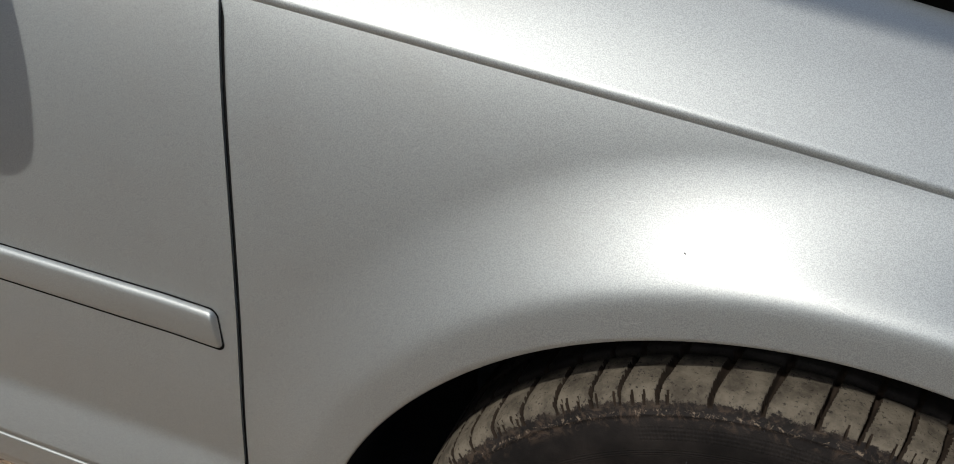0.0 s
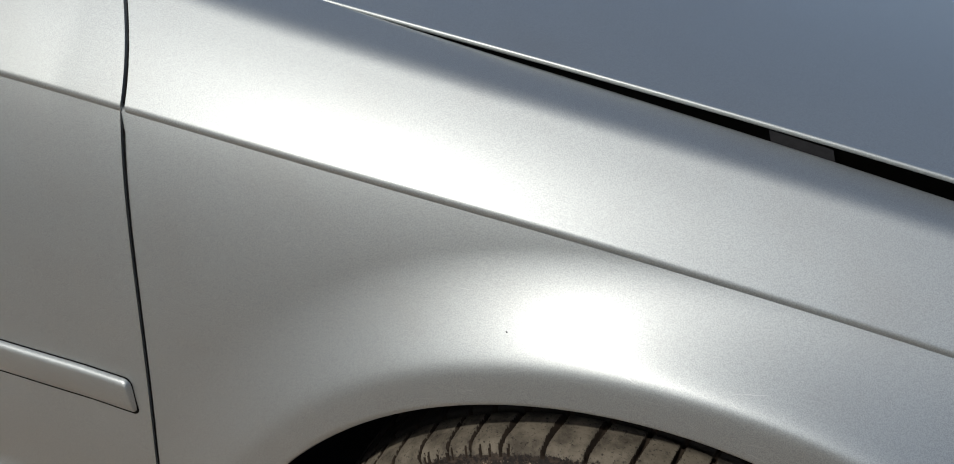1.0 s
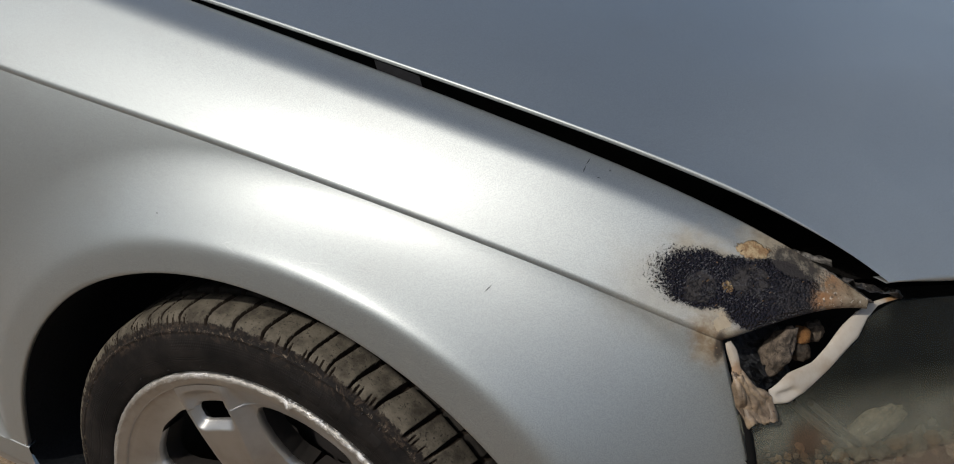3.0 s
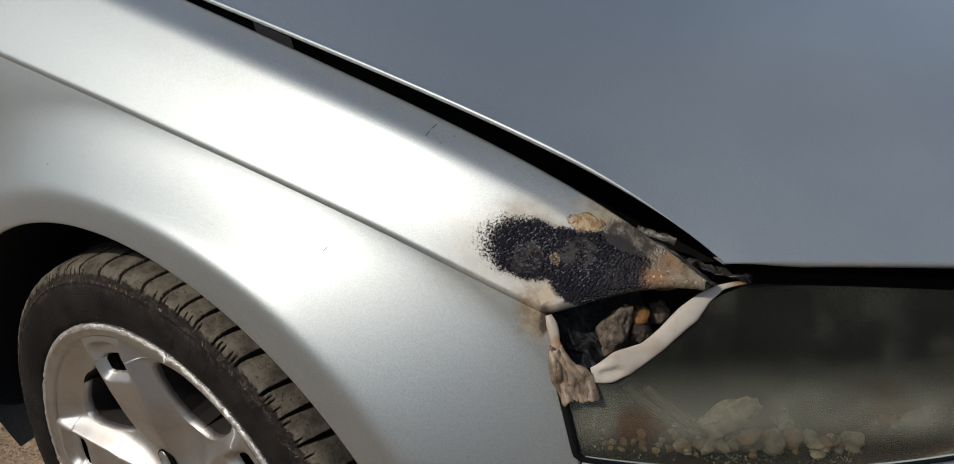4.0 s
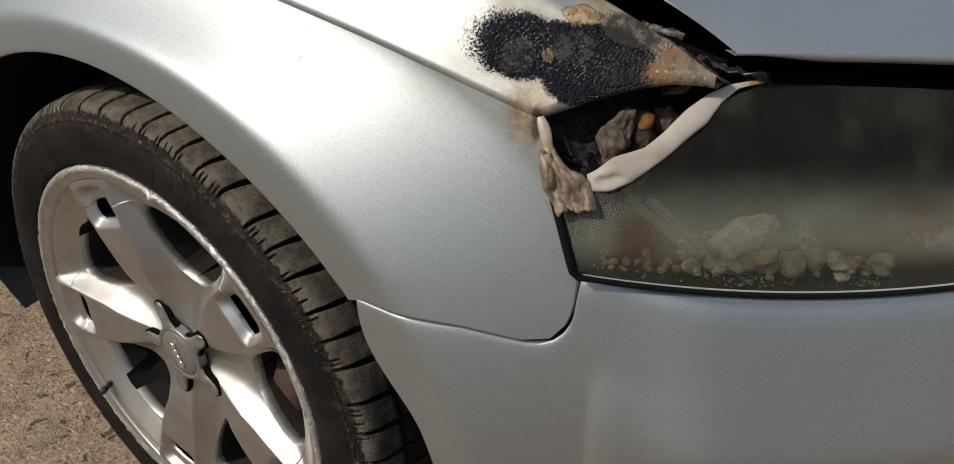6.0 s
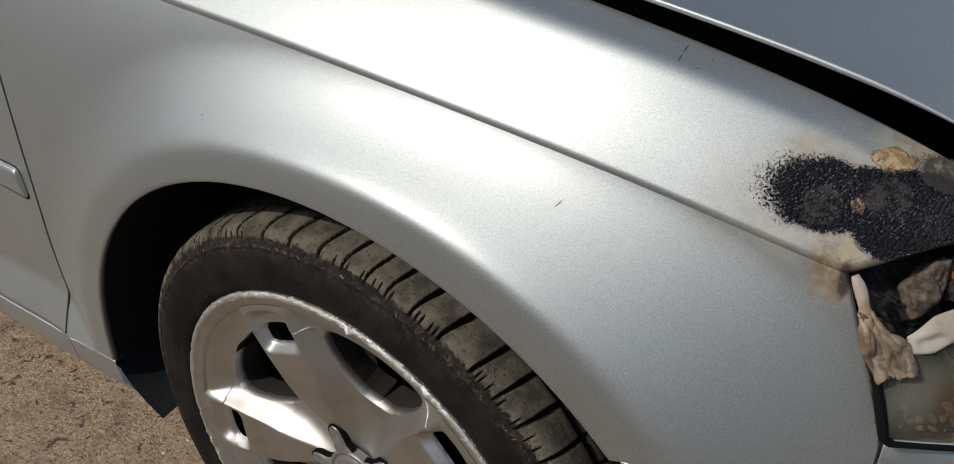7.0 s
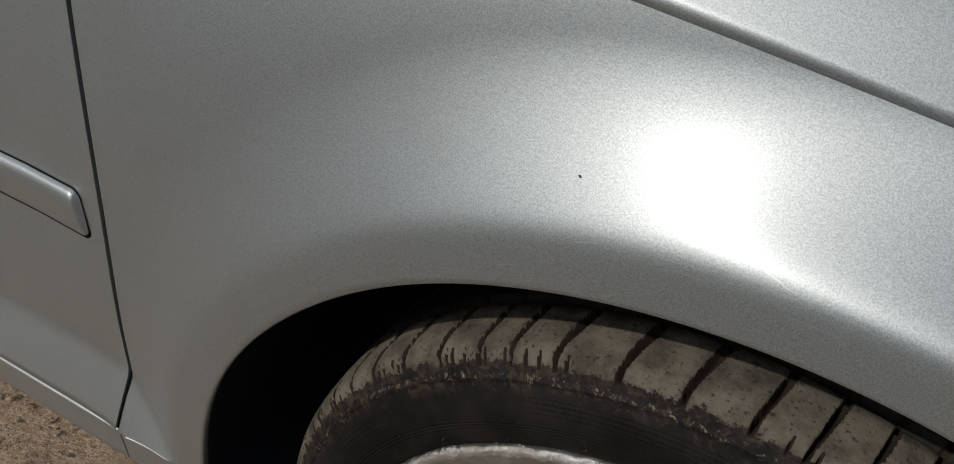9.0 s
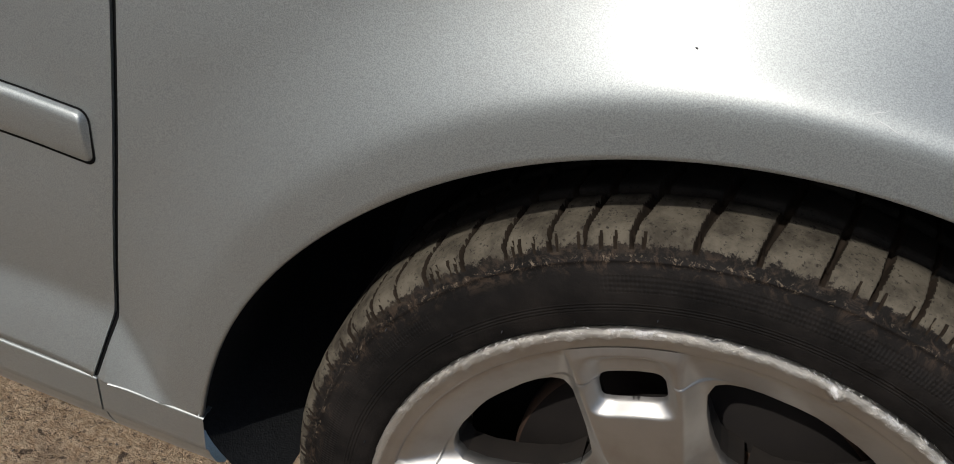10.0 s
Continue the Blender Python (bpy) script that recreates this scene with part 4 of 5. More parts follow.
# blocks of uneven pitch, in degrees, as tyres have against noise
PITCH = (7.5, 5.7, 5.1, 5.6, 6.2, 6.3, 6.0, 4.4, 5.7, 7.5, 7.0, 7.0, 5.4)
NB, SUB = 59, 42
cuts = [161.0]
for p in PITCH:
    cuts.append(cuts[-1] - p)
rest = [PITCH[(k * 5 + 2) % 13] for k in range(NB - 13)]
for p in rest:
    cuts.append(cuts[-1] - p * (360 - sum(PITCH)) / sum(rest))
cuts = np.array(cuts[::-1])
ang = np.arange(NB * SUB) / (NB * SUB)
blk = np.interp((ang * 360 - cuts[0]) % 360, cuts - cuts[0], np.arange(NB + 1)) + 0.5 - 0.08
hasp = np.array([random.Random(i + 90).random() > 0.25 for i in range(NB)], float)
tv, cut = np.zeros((len(ang), len(tp), 3)), np.zeros((len(ang), len(tp)))
for j, (r, y) in enumerate(tp):
    lean = 0.50 * min(max((y - 0.062) / 0.085, 0.0), 1.0)
    ph = blk + lean
    cell = np.floor(ph).astype(int) % NB
    fr = ph - np.floor(ph) - 0.5
    live = ss(r, 0.3055, 0.3100) if y < 0.15 else 1.0
    width = 0.026 + 0.034 * ss(y, 0.07, 0.10)
    groove = (1 - ss(np.abs(fr), width, width + 0.030)) * live * 0.0085 * (1 - 0.4 * ss(y, 0.100, 0.110))
    fs = np.minimum(np.abs(fr - np.where(cell % 3 == 0, 0.17, -0.20)), np.abs(fr - np.where(cell % 2 == 0, 0.34, -0.36)))
    sipe = (1 - ss(fs, 0.016, 0.036)) * 0.0040 * (ss(r, 0.3045, 0.3075) * (1 - ss(y, 0.0665, 0.0715))) * hasp[cell]
    ring_g = 0.0075 * (ss(y, 0.1095, 0.1130) * (1 - ss(y, 0.1175, 0.1195)) + ss(y, 0.1505, 0.1535) * (1 - ss(y, 0.1575, 0.1600)))
    worn = np.array([noise.noise(Vector((22 * math.cos(2 * np.pi * a), 22 * math.sin(2 * np.pi * a), j * 0.35))) for a in ang]) * 0.0006 * (1 if r > 0.30 else 0.3)
    rad = r - groove - sipe - ring_g + worn
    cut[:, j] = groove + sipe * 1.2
    tv[:, j, 0] = WX + rad * np.cos(2 * np.pi * ang)
    tv[:, j, 1] = y + (groove + sipe) * (0.9 if y < 0.072 else 0.0)
    tv[:, j, 2] = WZ + rad * np.sin(2 * np.pi * ang)
tf = grid_faces(len(ang), len(tp), 0, True)
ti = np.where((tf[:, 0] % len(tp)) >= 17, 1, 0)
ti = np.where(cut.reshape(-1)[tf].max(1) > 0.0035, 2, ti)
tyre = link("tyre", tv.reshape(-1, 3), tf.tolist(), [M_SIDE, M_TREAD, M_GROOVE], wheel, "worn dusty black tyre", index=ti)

# raised bars where the sidewall lettering stands
for a_mid, n_bar, step in ((62.0, 6, 5.2), (242.0, 6, 5.2)):
    for k in range(n_bar):
        a0 = radians(a_mid - (k - n_bar / 2) * step)
        rows_ = []
        for da in np.linspace(-1.4, 1.4, 7):
            a = a0 + radians(da)
            rows_.append([polar(r, a, float(np.interp(r, tp[4:12, 0], tp[4:12, 1])) - h) for r, h in ((0.2655, -0.0006), (0.2665, 0.0006), (0.2760, 0.0007), (0.2855, 0.0006), (0.2865, -0.0006))])
        sheet("raised_bar", [np.array(rows_)], M_SIDE, tyre)

# thin rubber nibs left on the sidewall
rn_ = random.Random(21)
for i in range(34):
    a = 2 * math.pi * i / 34 + rn_.uniform(-0.08, 0.08)
    r = rn_.choice([0.254, 0.257, 0.268, 0.296])
    y0 = float(np.interp(r, tp[2:12, 0], tp[2:12, 1]))
    h, tip_a = rn_.uniform(0.002, 0.004), rn_.uniform(-0.006, 0.006)
    rows_ = [[(r * math.cos(a) + q * math.cos(b), y0 + 0.0005 - h * k, WZ + r * math.sin(a) + q * math.sin(b) + tip_a * 0.2 * k) for b in np.linspace(0, 2 * math.pi, 6)] for k, q in ((0, 0.0006), (0.6, 0.0005), (1.0, 0.0001))]
    sheet("rubber_nib", [np.array(rows_)], M_BLACK, tyre)

# brake disc and caliper behind the spokes
rust = Mat("rusty_iron", rough=0.8, metal=0.2)
rust.color(rust.mix(rust.noise(60, 6, 0.7), (0.020, 0.013, 0.009), (0.085, 0.045, 0.027)))
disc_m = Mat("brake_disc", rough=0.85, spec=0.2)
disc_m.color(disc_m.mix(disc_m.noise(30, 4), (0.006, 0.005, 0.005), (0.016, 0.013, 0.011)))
dp = []
for i in range(97):
    a = 2 * np.pi * i / 96
    dp.append([polar(r, a, y) for r, y in ((0.050, 0.122), (0.078, 0.126), (0.080, 0.150), (0.084, 0.158), (0.152, 0.158), (0.154, 0.161), (0.156, 0.166), (0.156, 0.182), (0.08, 0.184))])
dp = np.array(dp)
df_ = grid_faces(97, 9)
di = np.where(np.isin(df_[:, 0] % 9, (3,)), 0, 1)
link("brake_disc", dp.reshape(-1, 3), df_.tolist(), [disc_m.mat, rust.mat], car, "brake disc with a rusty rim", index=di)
bm = bmesh.new()
bmesh.ops.create_cube(bm, size=1.0, matrix=Matrix.Translation((0.118, 0.150, WZ - 0.045)) @ Matrix.Rotation(radians(25), 4, "Y") @ Matrix.Diagonal((0.070, 0.055, 0.15, 1)))
bmesh.ops.bevel(bm, geom=bm.edges[:] + bm.verts[:], offset=0.012, segments=3, affect="EDGES")
from_bm("brake_caliper", bm, rust.mat, car, "rusty brake caliper")

# black disc added behind the brake so that the wheel's openings stay dark
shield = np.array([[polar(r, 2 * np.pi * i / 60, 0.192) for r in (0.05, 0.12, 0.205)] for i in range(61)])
sheet("wheel_back_shade", [shield], M_SHADOW, car, "black disc added to keep the wheel's openings dark")
# unseen sheet added under the car to keep the sun off the ground
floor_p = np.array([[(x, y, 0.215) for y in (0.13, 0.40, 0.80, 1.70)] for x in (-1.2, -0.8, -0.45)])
sheet("underbody", [floor_p], M_SHADOW, car, "unseen black underbody sheet added to shade the ground")

# strut and darkness behind the wheel
bm = bmesh.new()
bmesh.ops.create_cone(bm, cap_ends=True, segments=24, radius1=0.05, radius2=0.05, depth=0.45, matrix=Matrix.Translation((-0.01, 0.26, 0.55)))
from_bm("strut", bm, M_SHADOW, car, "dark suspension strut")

# ---- door mirror ----
bm = bmesh.new()
bmesh.ops.create_uvsphere(bm, u_segments=40, v_segments=24, radius=1.0)
for v in bm.verts:
    x, y, z = v.co
    v.co = (math.copysign(abs(x) ** 0.75, x), math.copysign(abs(y) ** 0.7, y), math.copysign(abs(z) ** 0.7, z))
bmesh.ops.transform(bm, matrix=Matrix.Translation((-0.836, -0.145, 1.034)) @ Matrix.Diagonal((0.078, 0.130, 0.082, 1)), verts=bm.verts)
mirror = from_bm("door_mirror", bm, M_SILVER, door, "silver door mirror housing")
bm = bmesh.new()
bmesh.ops.create_cube(bm, size=1.0, matrix=Matrix.Translation((-0.821, 0.09, 1.004)) @ Matrix.Diagonal((0.09, 0.24, 0.045, 1)))
bmesh.ops.bevel(bm, geom=bm.edges[:] + bm.verts[:], offset=0.012, segments=3, affect="EDGES")
from_bm("mirror_foot", bm, M_BLACK, mirror)


# ---- headlight ----
IN = np.array([-0.68, 0.73, 0.0])


def lens_p(y, k, depth=0.0):
    return np.array([float(v) for v in lens_at(y, k)]) + IN * depth


char = Mat("charred_plastic", rough=0.9, spec=0.06)
char.color(char.mix(char.noise(40, 6, 0.7), (0.004, 0.004, 0.004), (0.014, 0.012, 0.010)))
char.bump(char.noise(160, 5, 0.7), 0.8, 0.004)
shell = []
for y in np.linspace(0.138, 0.85, 60):
    lo, hi = lens_p(y, 0.0), lens_p(y, 1.0)
    col = [lo + [0, 0, 0.001]]
    for k, dep in ((0.02, 0.02), (0.0, 0.06), (0.02, 0.11), (0.15, 0.14), (0.5, 0.15), (0.85, 0.14), (1.0, 0.10), (1.02, 0.03)):
        col.append(lo + (hi - lo) * k + IN * dep)
    shell.append(col)
shell = np.array(shell)
first = shell[0]
side_cap = np.stack([first, np.repeat(first[4:5], len(first), 0)])
headlight = sheet("headlight", [shell, side_cap], char.mat, car, "burnt headlight with a hole melted in its corner", flip=True)

# near-black sheets above and behind the lamp, for the shade under the hood
slot = []
for y in np.linspace(0.20, 1.2, 60):
    p, q = lens_p(y, 1.0), np.array([float(hood_front(y)) - 0.05, y + 0.03, float(hood_z(hood_front(y) - 0.05, y)) - 0.03])
    slot.append([p + IN * 0.02, p + IN * 0.05 + [0, 0, -0.01], p + IN * 0.12 + [0, 0, 0.0], q + IN * 0.12])
sheet("lamp_slot_shade", [np.array(slot)], M_SHADOW, car, "near-black sheet for the shade in the slot under the hood")
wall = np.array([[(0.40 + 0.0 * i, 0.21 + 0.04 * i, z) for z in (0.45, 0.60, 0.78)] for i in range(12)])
sheet("lamp_back_shade", [wall], M_SHADOW, car, "near-black sheet for the shade behind the headlight")

glass = Mat("dirty_lens")
nt = glass.nt
tr = nt.nodes.new("ShaderNodeBsdfTransparent")
tr.inputs["Color"].default_value = (0.90, 0.90, 0.82, 1)
dirt = nt.nodes.new("ShaderNodeBsdfPrincipled")
dirt.inputs["Roughness"].default_value = 0.8
dn = glass.noise(13, 7, 0.70, dist=0.8)
sepz = nt.nodes.new("ShaderNodeSeparateXYZ")
glass.put(sepz.inputs[0], glass.coord)
hz = glass.math("ADD", sepz.outputs["Z"], glass.math("MULTIPLY", glass.math("SUBTRACT", sepz.outputs["Y"], 0.14), 0.13))
warm = glass.math("MAXIMUM", glass.ramp(glass.blob(0.540, 0.172, 0.622, 0.035, 0.032, 0.034, 0.9, 40), 0.2, 1.0, 1.0, 0.0), glass.ramp(glass.blob(0.690, 0.337, 0.615, 0.040, 0.036, 0.036, 2.6, 70), 0.2, 1.0, 0.5, 0.0))
olive = glass.mix(glass.noise(14, 4), (0.175, 0.174, 0.128), (0.350, 0.345, 0.262))
glass.put(dirt.inputs["Base Color"], glass.mix(warm, olive, (0.15, 0.095, 0.055)))
# grime: a thick band low down, thinner over the stones and towards the top
band_ = glass.math("MULTIPLY", glass.ramp(hz, 0.594, 0.634, 0.16, 1.0), glass.ramp(hz, 0.612, 0.690, 1.0, 0.07))
film_ = glass.math("MULTIPLY", glass.ramp(dn, 0.25, 0.75, 0.40, 0.80), band_)
haze = glass.math("MULTIPLY", glass.ramp(glass.blob(0.645, 0.281, 0.622, 0.095, 0.085, 0.043, 0.9, 14), 0.05, 1.0, 0.60, 0.0), glass.ramp(dn, 0.25, 0.7, 0.6, 1.0))
film_ = glass.math("MAXIMUM", glass.math("MAXIMUM", film_, haze), glass.math("MULTIPLY", warm, 0.38))
wash = glass.math("MULTIPLY", glass.ramp(glass.noise(16, 7, 0.7), 0.36, 0.72), 0.13)
film_ = glass.math("MAXIMUM", film_, wash)
spray = glass.ramp(glass.blob(0.600, 0.240, 0.650, 0.055, 0.055, 0.026, 0.9, 30), 0.2, 1.0, 1.0, 0.0)
specks = glass.ramp(glass.noise(760, 4, 0.8), glass.math("SUBTRACT", 0.665, glass.math("MULTIPLY", spray, 0.10)), glass.math("SUBTRACT", 0.76, glass.math("MULTIPLY", spray, 0.08)), 0.0, 0.60)
amount = glass.math("MAXIMUM", film_, specks, clamp=True)
mix1 = nt.nodes.new("ShaderNodeMixShader")
glass.put(mix1.inputs[0], amount)
glass.put(mix1.inputs[1], tr.outputs[0])
glass.put(mix1.inputs[2], dirt.outputs[0])
gl = nt.nodes.new("ShaderNodeBsdfGlossy")
gl.inputs["Roughness"].default_value = 0.16
fr = nt.nodes.new("ShaderNodeFresnel")
fr.inputs["IOR"].default_value = 1.24
mix2 = nt.nodes.new("ShaderNodeMixShader")
glass.put(mix2.inputs[0], glass.math("MULTIPLY", fr.outputs[0], 0.5))
glass.put(mix2.inputs[1], mix1.outputs[0])
glass.put(mix2.inputs[2], gl.outputs[0])
glass.put(nt.nodes["Material Output"].inputs["Surface"], mix2.outputs[0])
cut_y, cut_k = [0.137, 0.150, 0.168, 0.192, 0.215, 0.241, 0.259, 0.286, 0.9], [0.44, 0.46, 0.55, 0.60, 0.70, 0.82, 0.93, 1.0, 1.0]
lens = []
for y in np.linspace(0.140, 0.85, 110):
    km = float(np.interp(y, cut_y, cut_k))
    lens.append([lens_p(y, k) for k in np.linspace(0.012, km, 30)])
lens_ob = sheet("lens", [np.array(lens)], glass.mat, headlight, "dirty clear headlight lens", flip=True)

# ground edge of the glass above the seal
edge_m = Mat("glass_edge", color=(0.30, 0.34, 0.31), rough=0.3).mat
EDGE_LINE = [lens_p(y, 0.018, -0.0006) for y in np.linspace(0.142, 0.85, 80)]

# black rubber seal along the lower and outer edge
path = [lens_p(y, 0.0, -0.001) for y in np.linspace(0.85, 0.139, 80)] + [lens_p(0.1368 + 0.020 * k, k, 0.001) for k in np.linspace(0.02, 0.46, 16)]


def tube(name, pts, radii, mat, parent, label="", seg=14, lump=0.0, flat=1.0, freq=60.0, seed=0.0):
    pts = [Vector(p) for p in pts]
    rows_ = []
    for i, p in enumerate(pts):
        d = (pts[min(i + 1, len(pts) - 1)] - pts[max(i - 1, 0)]).normalized()
        n1 = Vector((0.68, -0.73, 0.0))
        n1 = (n1 - d * n1.dot(d)).normalized()
        n2 = d.cross(n1)
        r = radii(i / (len(pts) - 1)) if callable(radii) else radii
        row = []
        for k in range(seg + 1):
            a = 2 * math.pi * (k % seg) / seg
            q = p + n1 * math.cos(a) * r * flat + n2 * math.sin(a) * r
            if lump:
                q += (q - p).normalized() * lump * noise.noise(q * freq + Vector((seed, 0, 0))) * min(1.0, r / 0.006)
            row.append(q)
        rows_.append(row)
    return sheet(name, [np.array(rows_)], mat, parent, label, flip=True)


tube("lens_edge", EDGE_LINE, 0.0009, edge_m, headlight, "pale ground edge of the lens", seg=8)
tube("seal", path, lambda t: 0.0028 + 0.0012 * float(ss(t, 0.82, 0.86)), M_RUBBER, headlight, "black rubber seal")

melt = Mat("melted_white_plastic", rough=0.30)
brown_end = melt.ramp(melt.blob(*lens_p(0.287, 1.0), 0.030, 0.022, 0.02, 0.6, 90), 0.45, 1.0, 1.0, 0.0)
brown_end = melt.math("MAXIMUM", brown_end, melt.ramp(melt.blob(*lens_p(0.1535, 0.675), 0.012, 0.012, 0.014, 0.8, 120), 0.5, 1.0, 0.8, 0.0))
mc_ = melt.mix(melt.ramp(melt.noise(24, 5, 0.6), 0.48, 0.78), (0.42, 0.375, 0.31), (0.31, 0.25, 0.18))
melt.color(melt.mix(brown_end, mc_, (0.26, 0.15, 0.07)))
melt.bump(melt.noise(110, 4), 0.25, 0.002)
burntp = Mat("browned_plastic", rough=0.42)
bc = burntp.mix(burntp.ramp(burntp.noise(60, 5, 0.65), 0.35, 0.65), (0.105, 0.072, 0.044), (0.30, 0.222, 0.145))
burntp.color(burntp.mix(burntp.ramp(burntp.noise(170, 5, 0.7), 0.60, 0.68), bc, (0.06, 0.035, 0.02)))
burntp.bump(burntp.noise(140, 5, 0.7), 0.45, 0.003)

# the strip: a rolled white rim between two edges drawn on the lens
low_e = ([0.1670, 0.1797, 0.1912, 0.2090, 0.2268, 0.2445, 0.2573, 0.2687, 0.2860], [0.512, 0.525, 0.552, 0.645, 0.735, 0.820, 0.918, 0.968, 1.004])
top_e = ([0.1690, 0.1797, 0.1874, 0.2052, 0.2200, 0.2369, 0.2509, 0.2640, 0.2860], [0.590, 0.642, 0.674, 0.722, 0.795, 0.888, 0.952, 0.986, 1.018])
rows_ = []
for t in np.linspace(0, 1, 90):
    q = np.linspace(0, 1, 9)
    y0, k0, y1, k1 = (float(np.interp(t, q, c)) for c in (*low_e, *top_e))
    w = 0.13 * abs(k1 - k0)
    bulge = (0.0016 + 0.20 * w) * float(ss(t, -0.05, 0.12)) + 0.0015 * math.sin(13 * t)
    wav = 0.010 * noise.noise(Vector((t * 6.0, 0.5, 9.0)))
    k0, k1 = k0 + 0.012 * math.sin(math.pi * t) + wav, k1 + wav * 0.6
    row = []
    for f in np.linspace(0, 2 * math.pi, 31):
        c = 0.5 - 0.5 * math.cos(f)
        dent = 0.0050 * math.exp(-((c - 0.62 + 1.2 * t) / 0.22) ** 2) * float(ss(t, 0.02, 0.10) * (1 - ss(t, 0.16, 0.27)))
        dep = -bulge * math.sin(f) + dent if f < math.pi else 0.0025 * -math.sin(f)
        c = 0.5 + (c - 0.5) * (1 - 0.6 * float(ss(t, 0.97, 1.0)))
        row.append(lens_p(y0 + (y1 - y0) * c, k0 + (k1 - k0) * c, dep - 0.0005))
    rows_.append(row)
sheet("melted_strip", [np.array(rows_)], melt.mat, headlight, "white melted plastic strip with a browned end")

# the white remnant inside the fender's edge and the brown flap that hangs from it
stem = [lens_p(y, k, 0.003) for y, k in ((0.1572, 0.830), (0.1568, 0.80), (0.1562, 0.77), (0.1555, 0.735), (0.1545, 0.70), (0.1532, 0.66))]
fine_s = [stem[i] + (stem[i + 1] - stem[i]) * u for i in range(5) for u in (0, 0.33, 0.67)] + [stem[-1]]
tube("melted_rim", fine_s, lambda t: float(np.interp(t, [0, 0.25, 0.55, 0.8, 1.0], [0.0026, 0.0040, 0.0044, 0.0038, 0.0055])), melt.mat, headlight, "white melted rim remnant", seg=18, lump=0.0022, flat=0.5)
rows_ = []
for v in np.linspace(0, 1, 46):
    q = [0, 0.3, 0.6, 1.0]
    ya, ka = float(np.interp(v, q, [0.1500, 0.1465, 0.1425, 0.1440])), float(np.interp(v, q, [0.69, 0.60, 0.50, 0.412]))
    yb, kb = float(np.interp(v, q, [0.1560, 0.1605, 0.1690, 0.1655])), float(np.interp(v, q, [0.69, 0.600, 0.565, 0.425]))
    row = []
    for c in np.linspace(0, 1, 40):
        k = ka + (kb - ka) * c + v ** 6 * (0.045 * noise.noise(Vector((c * 4.5, 0.3, 2.0))) + 0.020 * noise.noise(Vector((c * 14.0, 1.3, 2.0))))
        n_ = noise.noise(Vector((c * 3.2, v * 3.0, 4.0)))
        fold = 0.0055 * n_ + 0.0022 * noise.noise(Vector((c * 9.0 + v * 2.0, v * 5.0, 7.0)))
        edge_ = 0.003 * float(ss(abs(2 * c - 1), 0.8, 1.0))
        row.append(lens_p(ya + (yb - ya) * c, k, -0.0030 - fold + edge_ - 0.0030 * float(ss(v, 0.75, 1.0))))
    rows_.append(row)
solid(sheet("melted_flap", [np.array(rows_)], burntp.mat, headlight, "brown melted plastic flap with a ragged end", flip=True), 0.0022)

# charred lining deep in the hole, and two bent rods behind the lens
rows_ = []
for y in np.linspace(0.142, 0.222, 50):
    rows_.append([lens_p(y, k, 0.052 + 0.07 * float(ss(y, 0.196, 0.222)) + 0.012 * noise.noise(Vector((y * 70, k * 9, 1.0))) + 0.006 * noise.noise(Vector((y * 210, k * 27, 5.0)))) for k in np.linspace(0.40, 1.02, 44)])
lin = Mat("charred_lining", rough=0.55)
lin.color(lin.mix(lin.ramp(lin.noise(90, 5, 0.7), 0.45, 0.7), (0.004, 0.0045, 0.006), (0.022, 0.024, 0.027)))
lin.bump(lin.noise(230, 5, 0.7), 0.8, 0.004)
sheet("charred_lining", [np.array(rows_)], lin.mat, headlight, "black charred lining inside the lamp", flip=True, smooth=False)
dull = Mat("dull_metal", rough=0.6, metal=0.4)
dull.color(dull.mix(dull.noise(80, 5), (0.045, 0.038, 0.030), (0.10, 0.085, 0.066)))
for off in (0.0, 0.012):
    tube("rod", [lens_p(0.186 + off + 0.027 * u, 0.44 - 0.30 * u, 0.016 + 0.004 * u) for u in np.linspace(0, 1, 8)], 0.0034, dull.mat, headlight, "dull metal rod behind the lens", seg=12)


# ---- stones and charred lumps lying in the headlight ----
def stone(name, at, size, mat, label, category, group, seed, lean=0.0, turn=0.0, rough=0.45):
    bm = bmesh.new()
    bmesh.ops.create_icosphere(bm, subdivisions=4 if max(size) > 0.010 else 3, radius=1.0)
    off = Vector((seed * 3.7, seed * 1.3, seed * 2.1))
    for v in bm.verts:
        c = v.co
        # broken faces: flatten along a few directions, then roughen
        q = 1.0
        for i in range(5):
            d = Vector((math.sin(seed + i * 2.4), math.cos(seed * 1.7 + i * 1.9), math.sin(seed * 0.6 + i * 3.1))).normalized()
            q = min(q, 0.80 / max(c.dot(d), 0.80))
        n = q * (1 + rough * 0.55 * noise.noise(c * 1.1 + off) + rough * 0.40 * noise.noise(c * 3.0 + off) + rough * 0.18 * noise.noise(c * 8.0 + off))
        v.co = Vector((c.x * size[0], c.y * size[1], c.z * size[2])) * n
    ob = from_bm(name, bm, mat)
    ob.matrix_basis = Matrix.Translation(at) @ Matrix.Rotation(radians(43), 4, "Z") @ Matrix.Rotation(lean, 4, "Y") @ Matrix.Rotation(turn, 4, "Z")
    return tagged(ob, label, category, group)


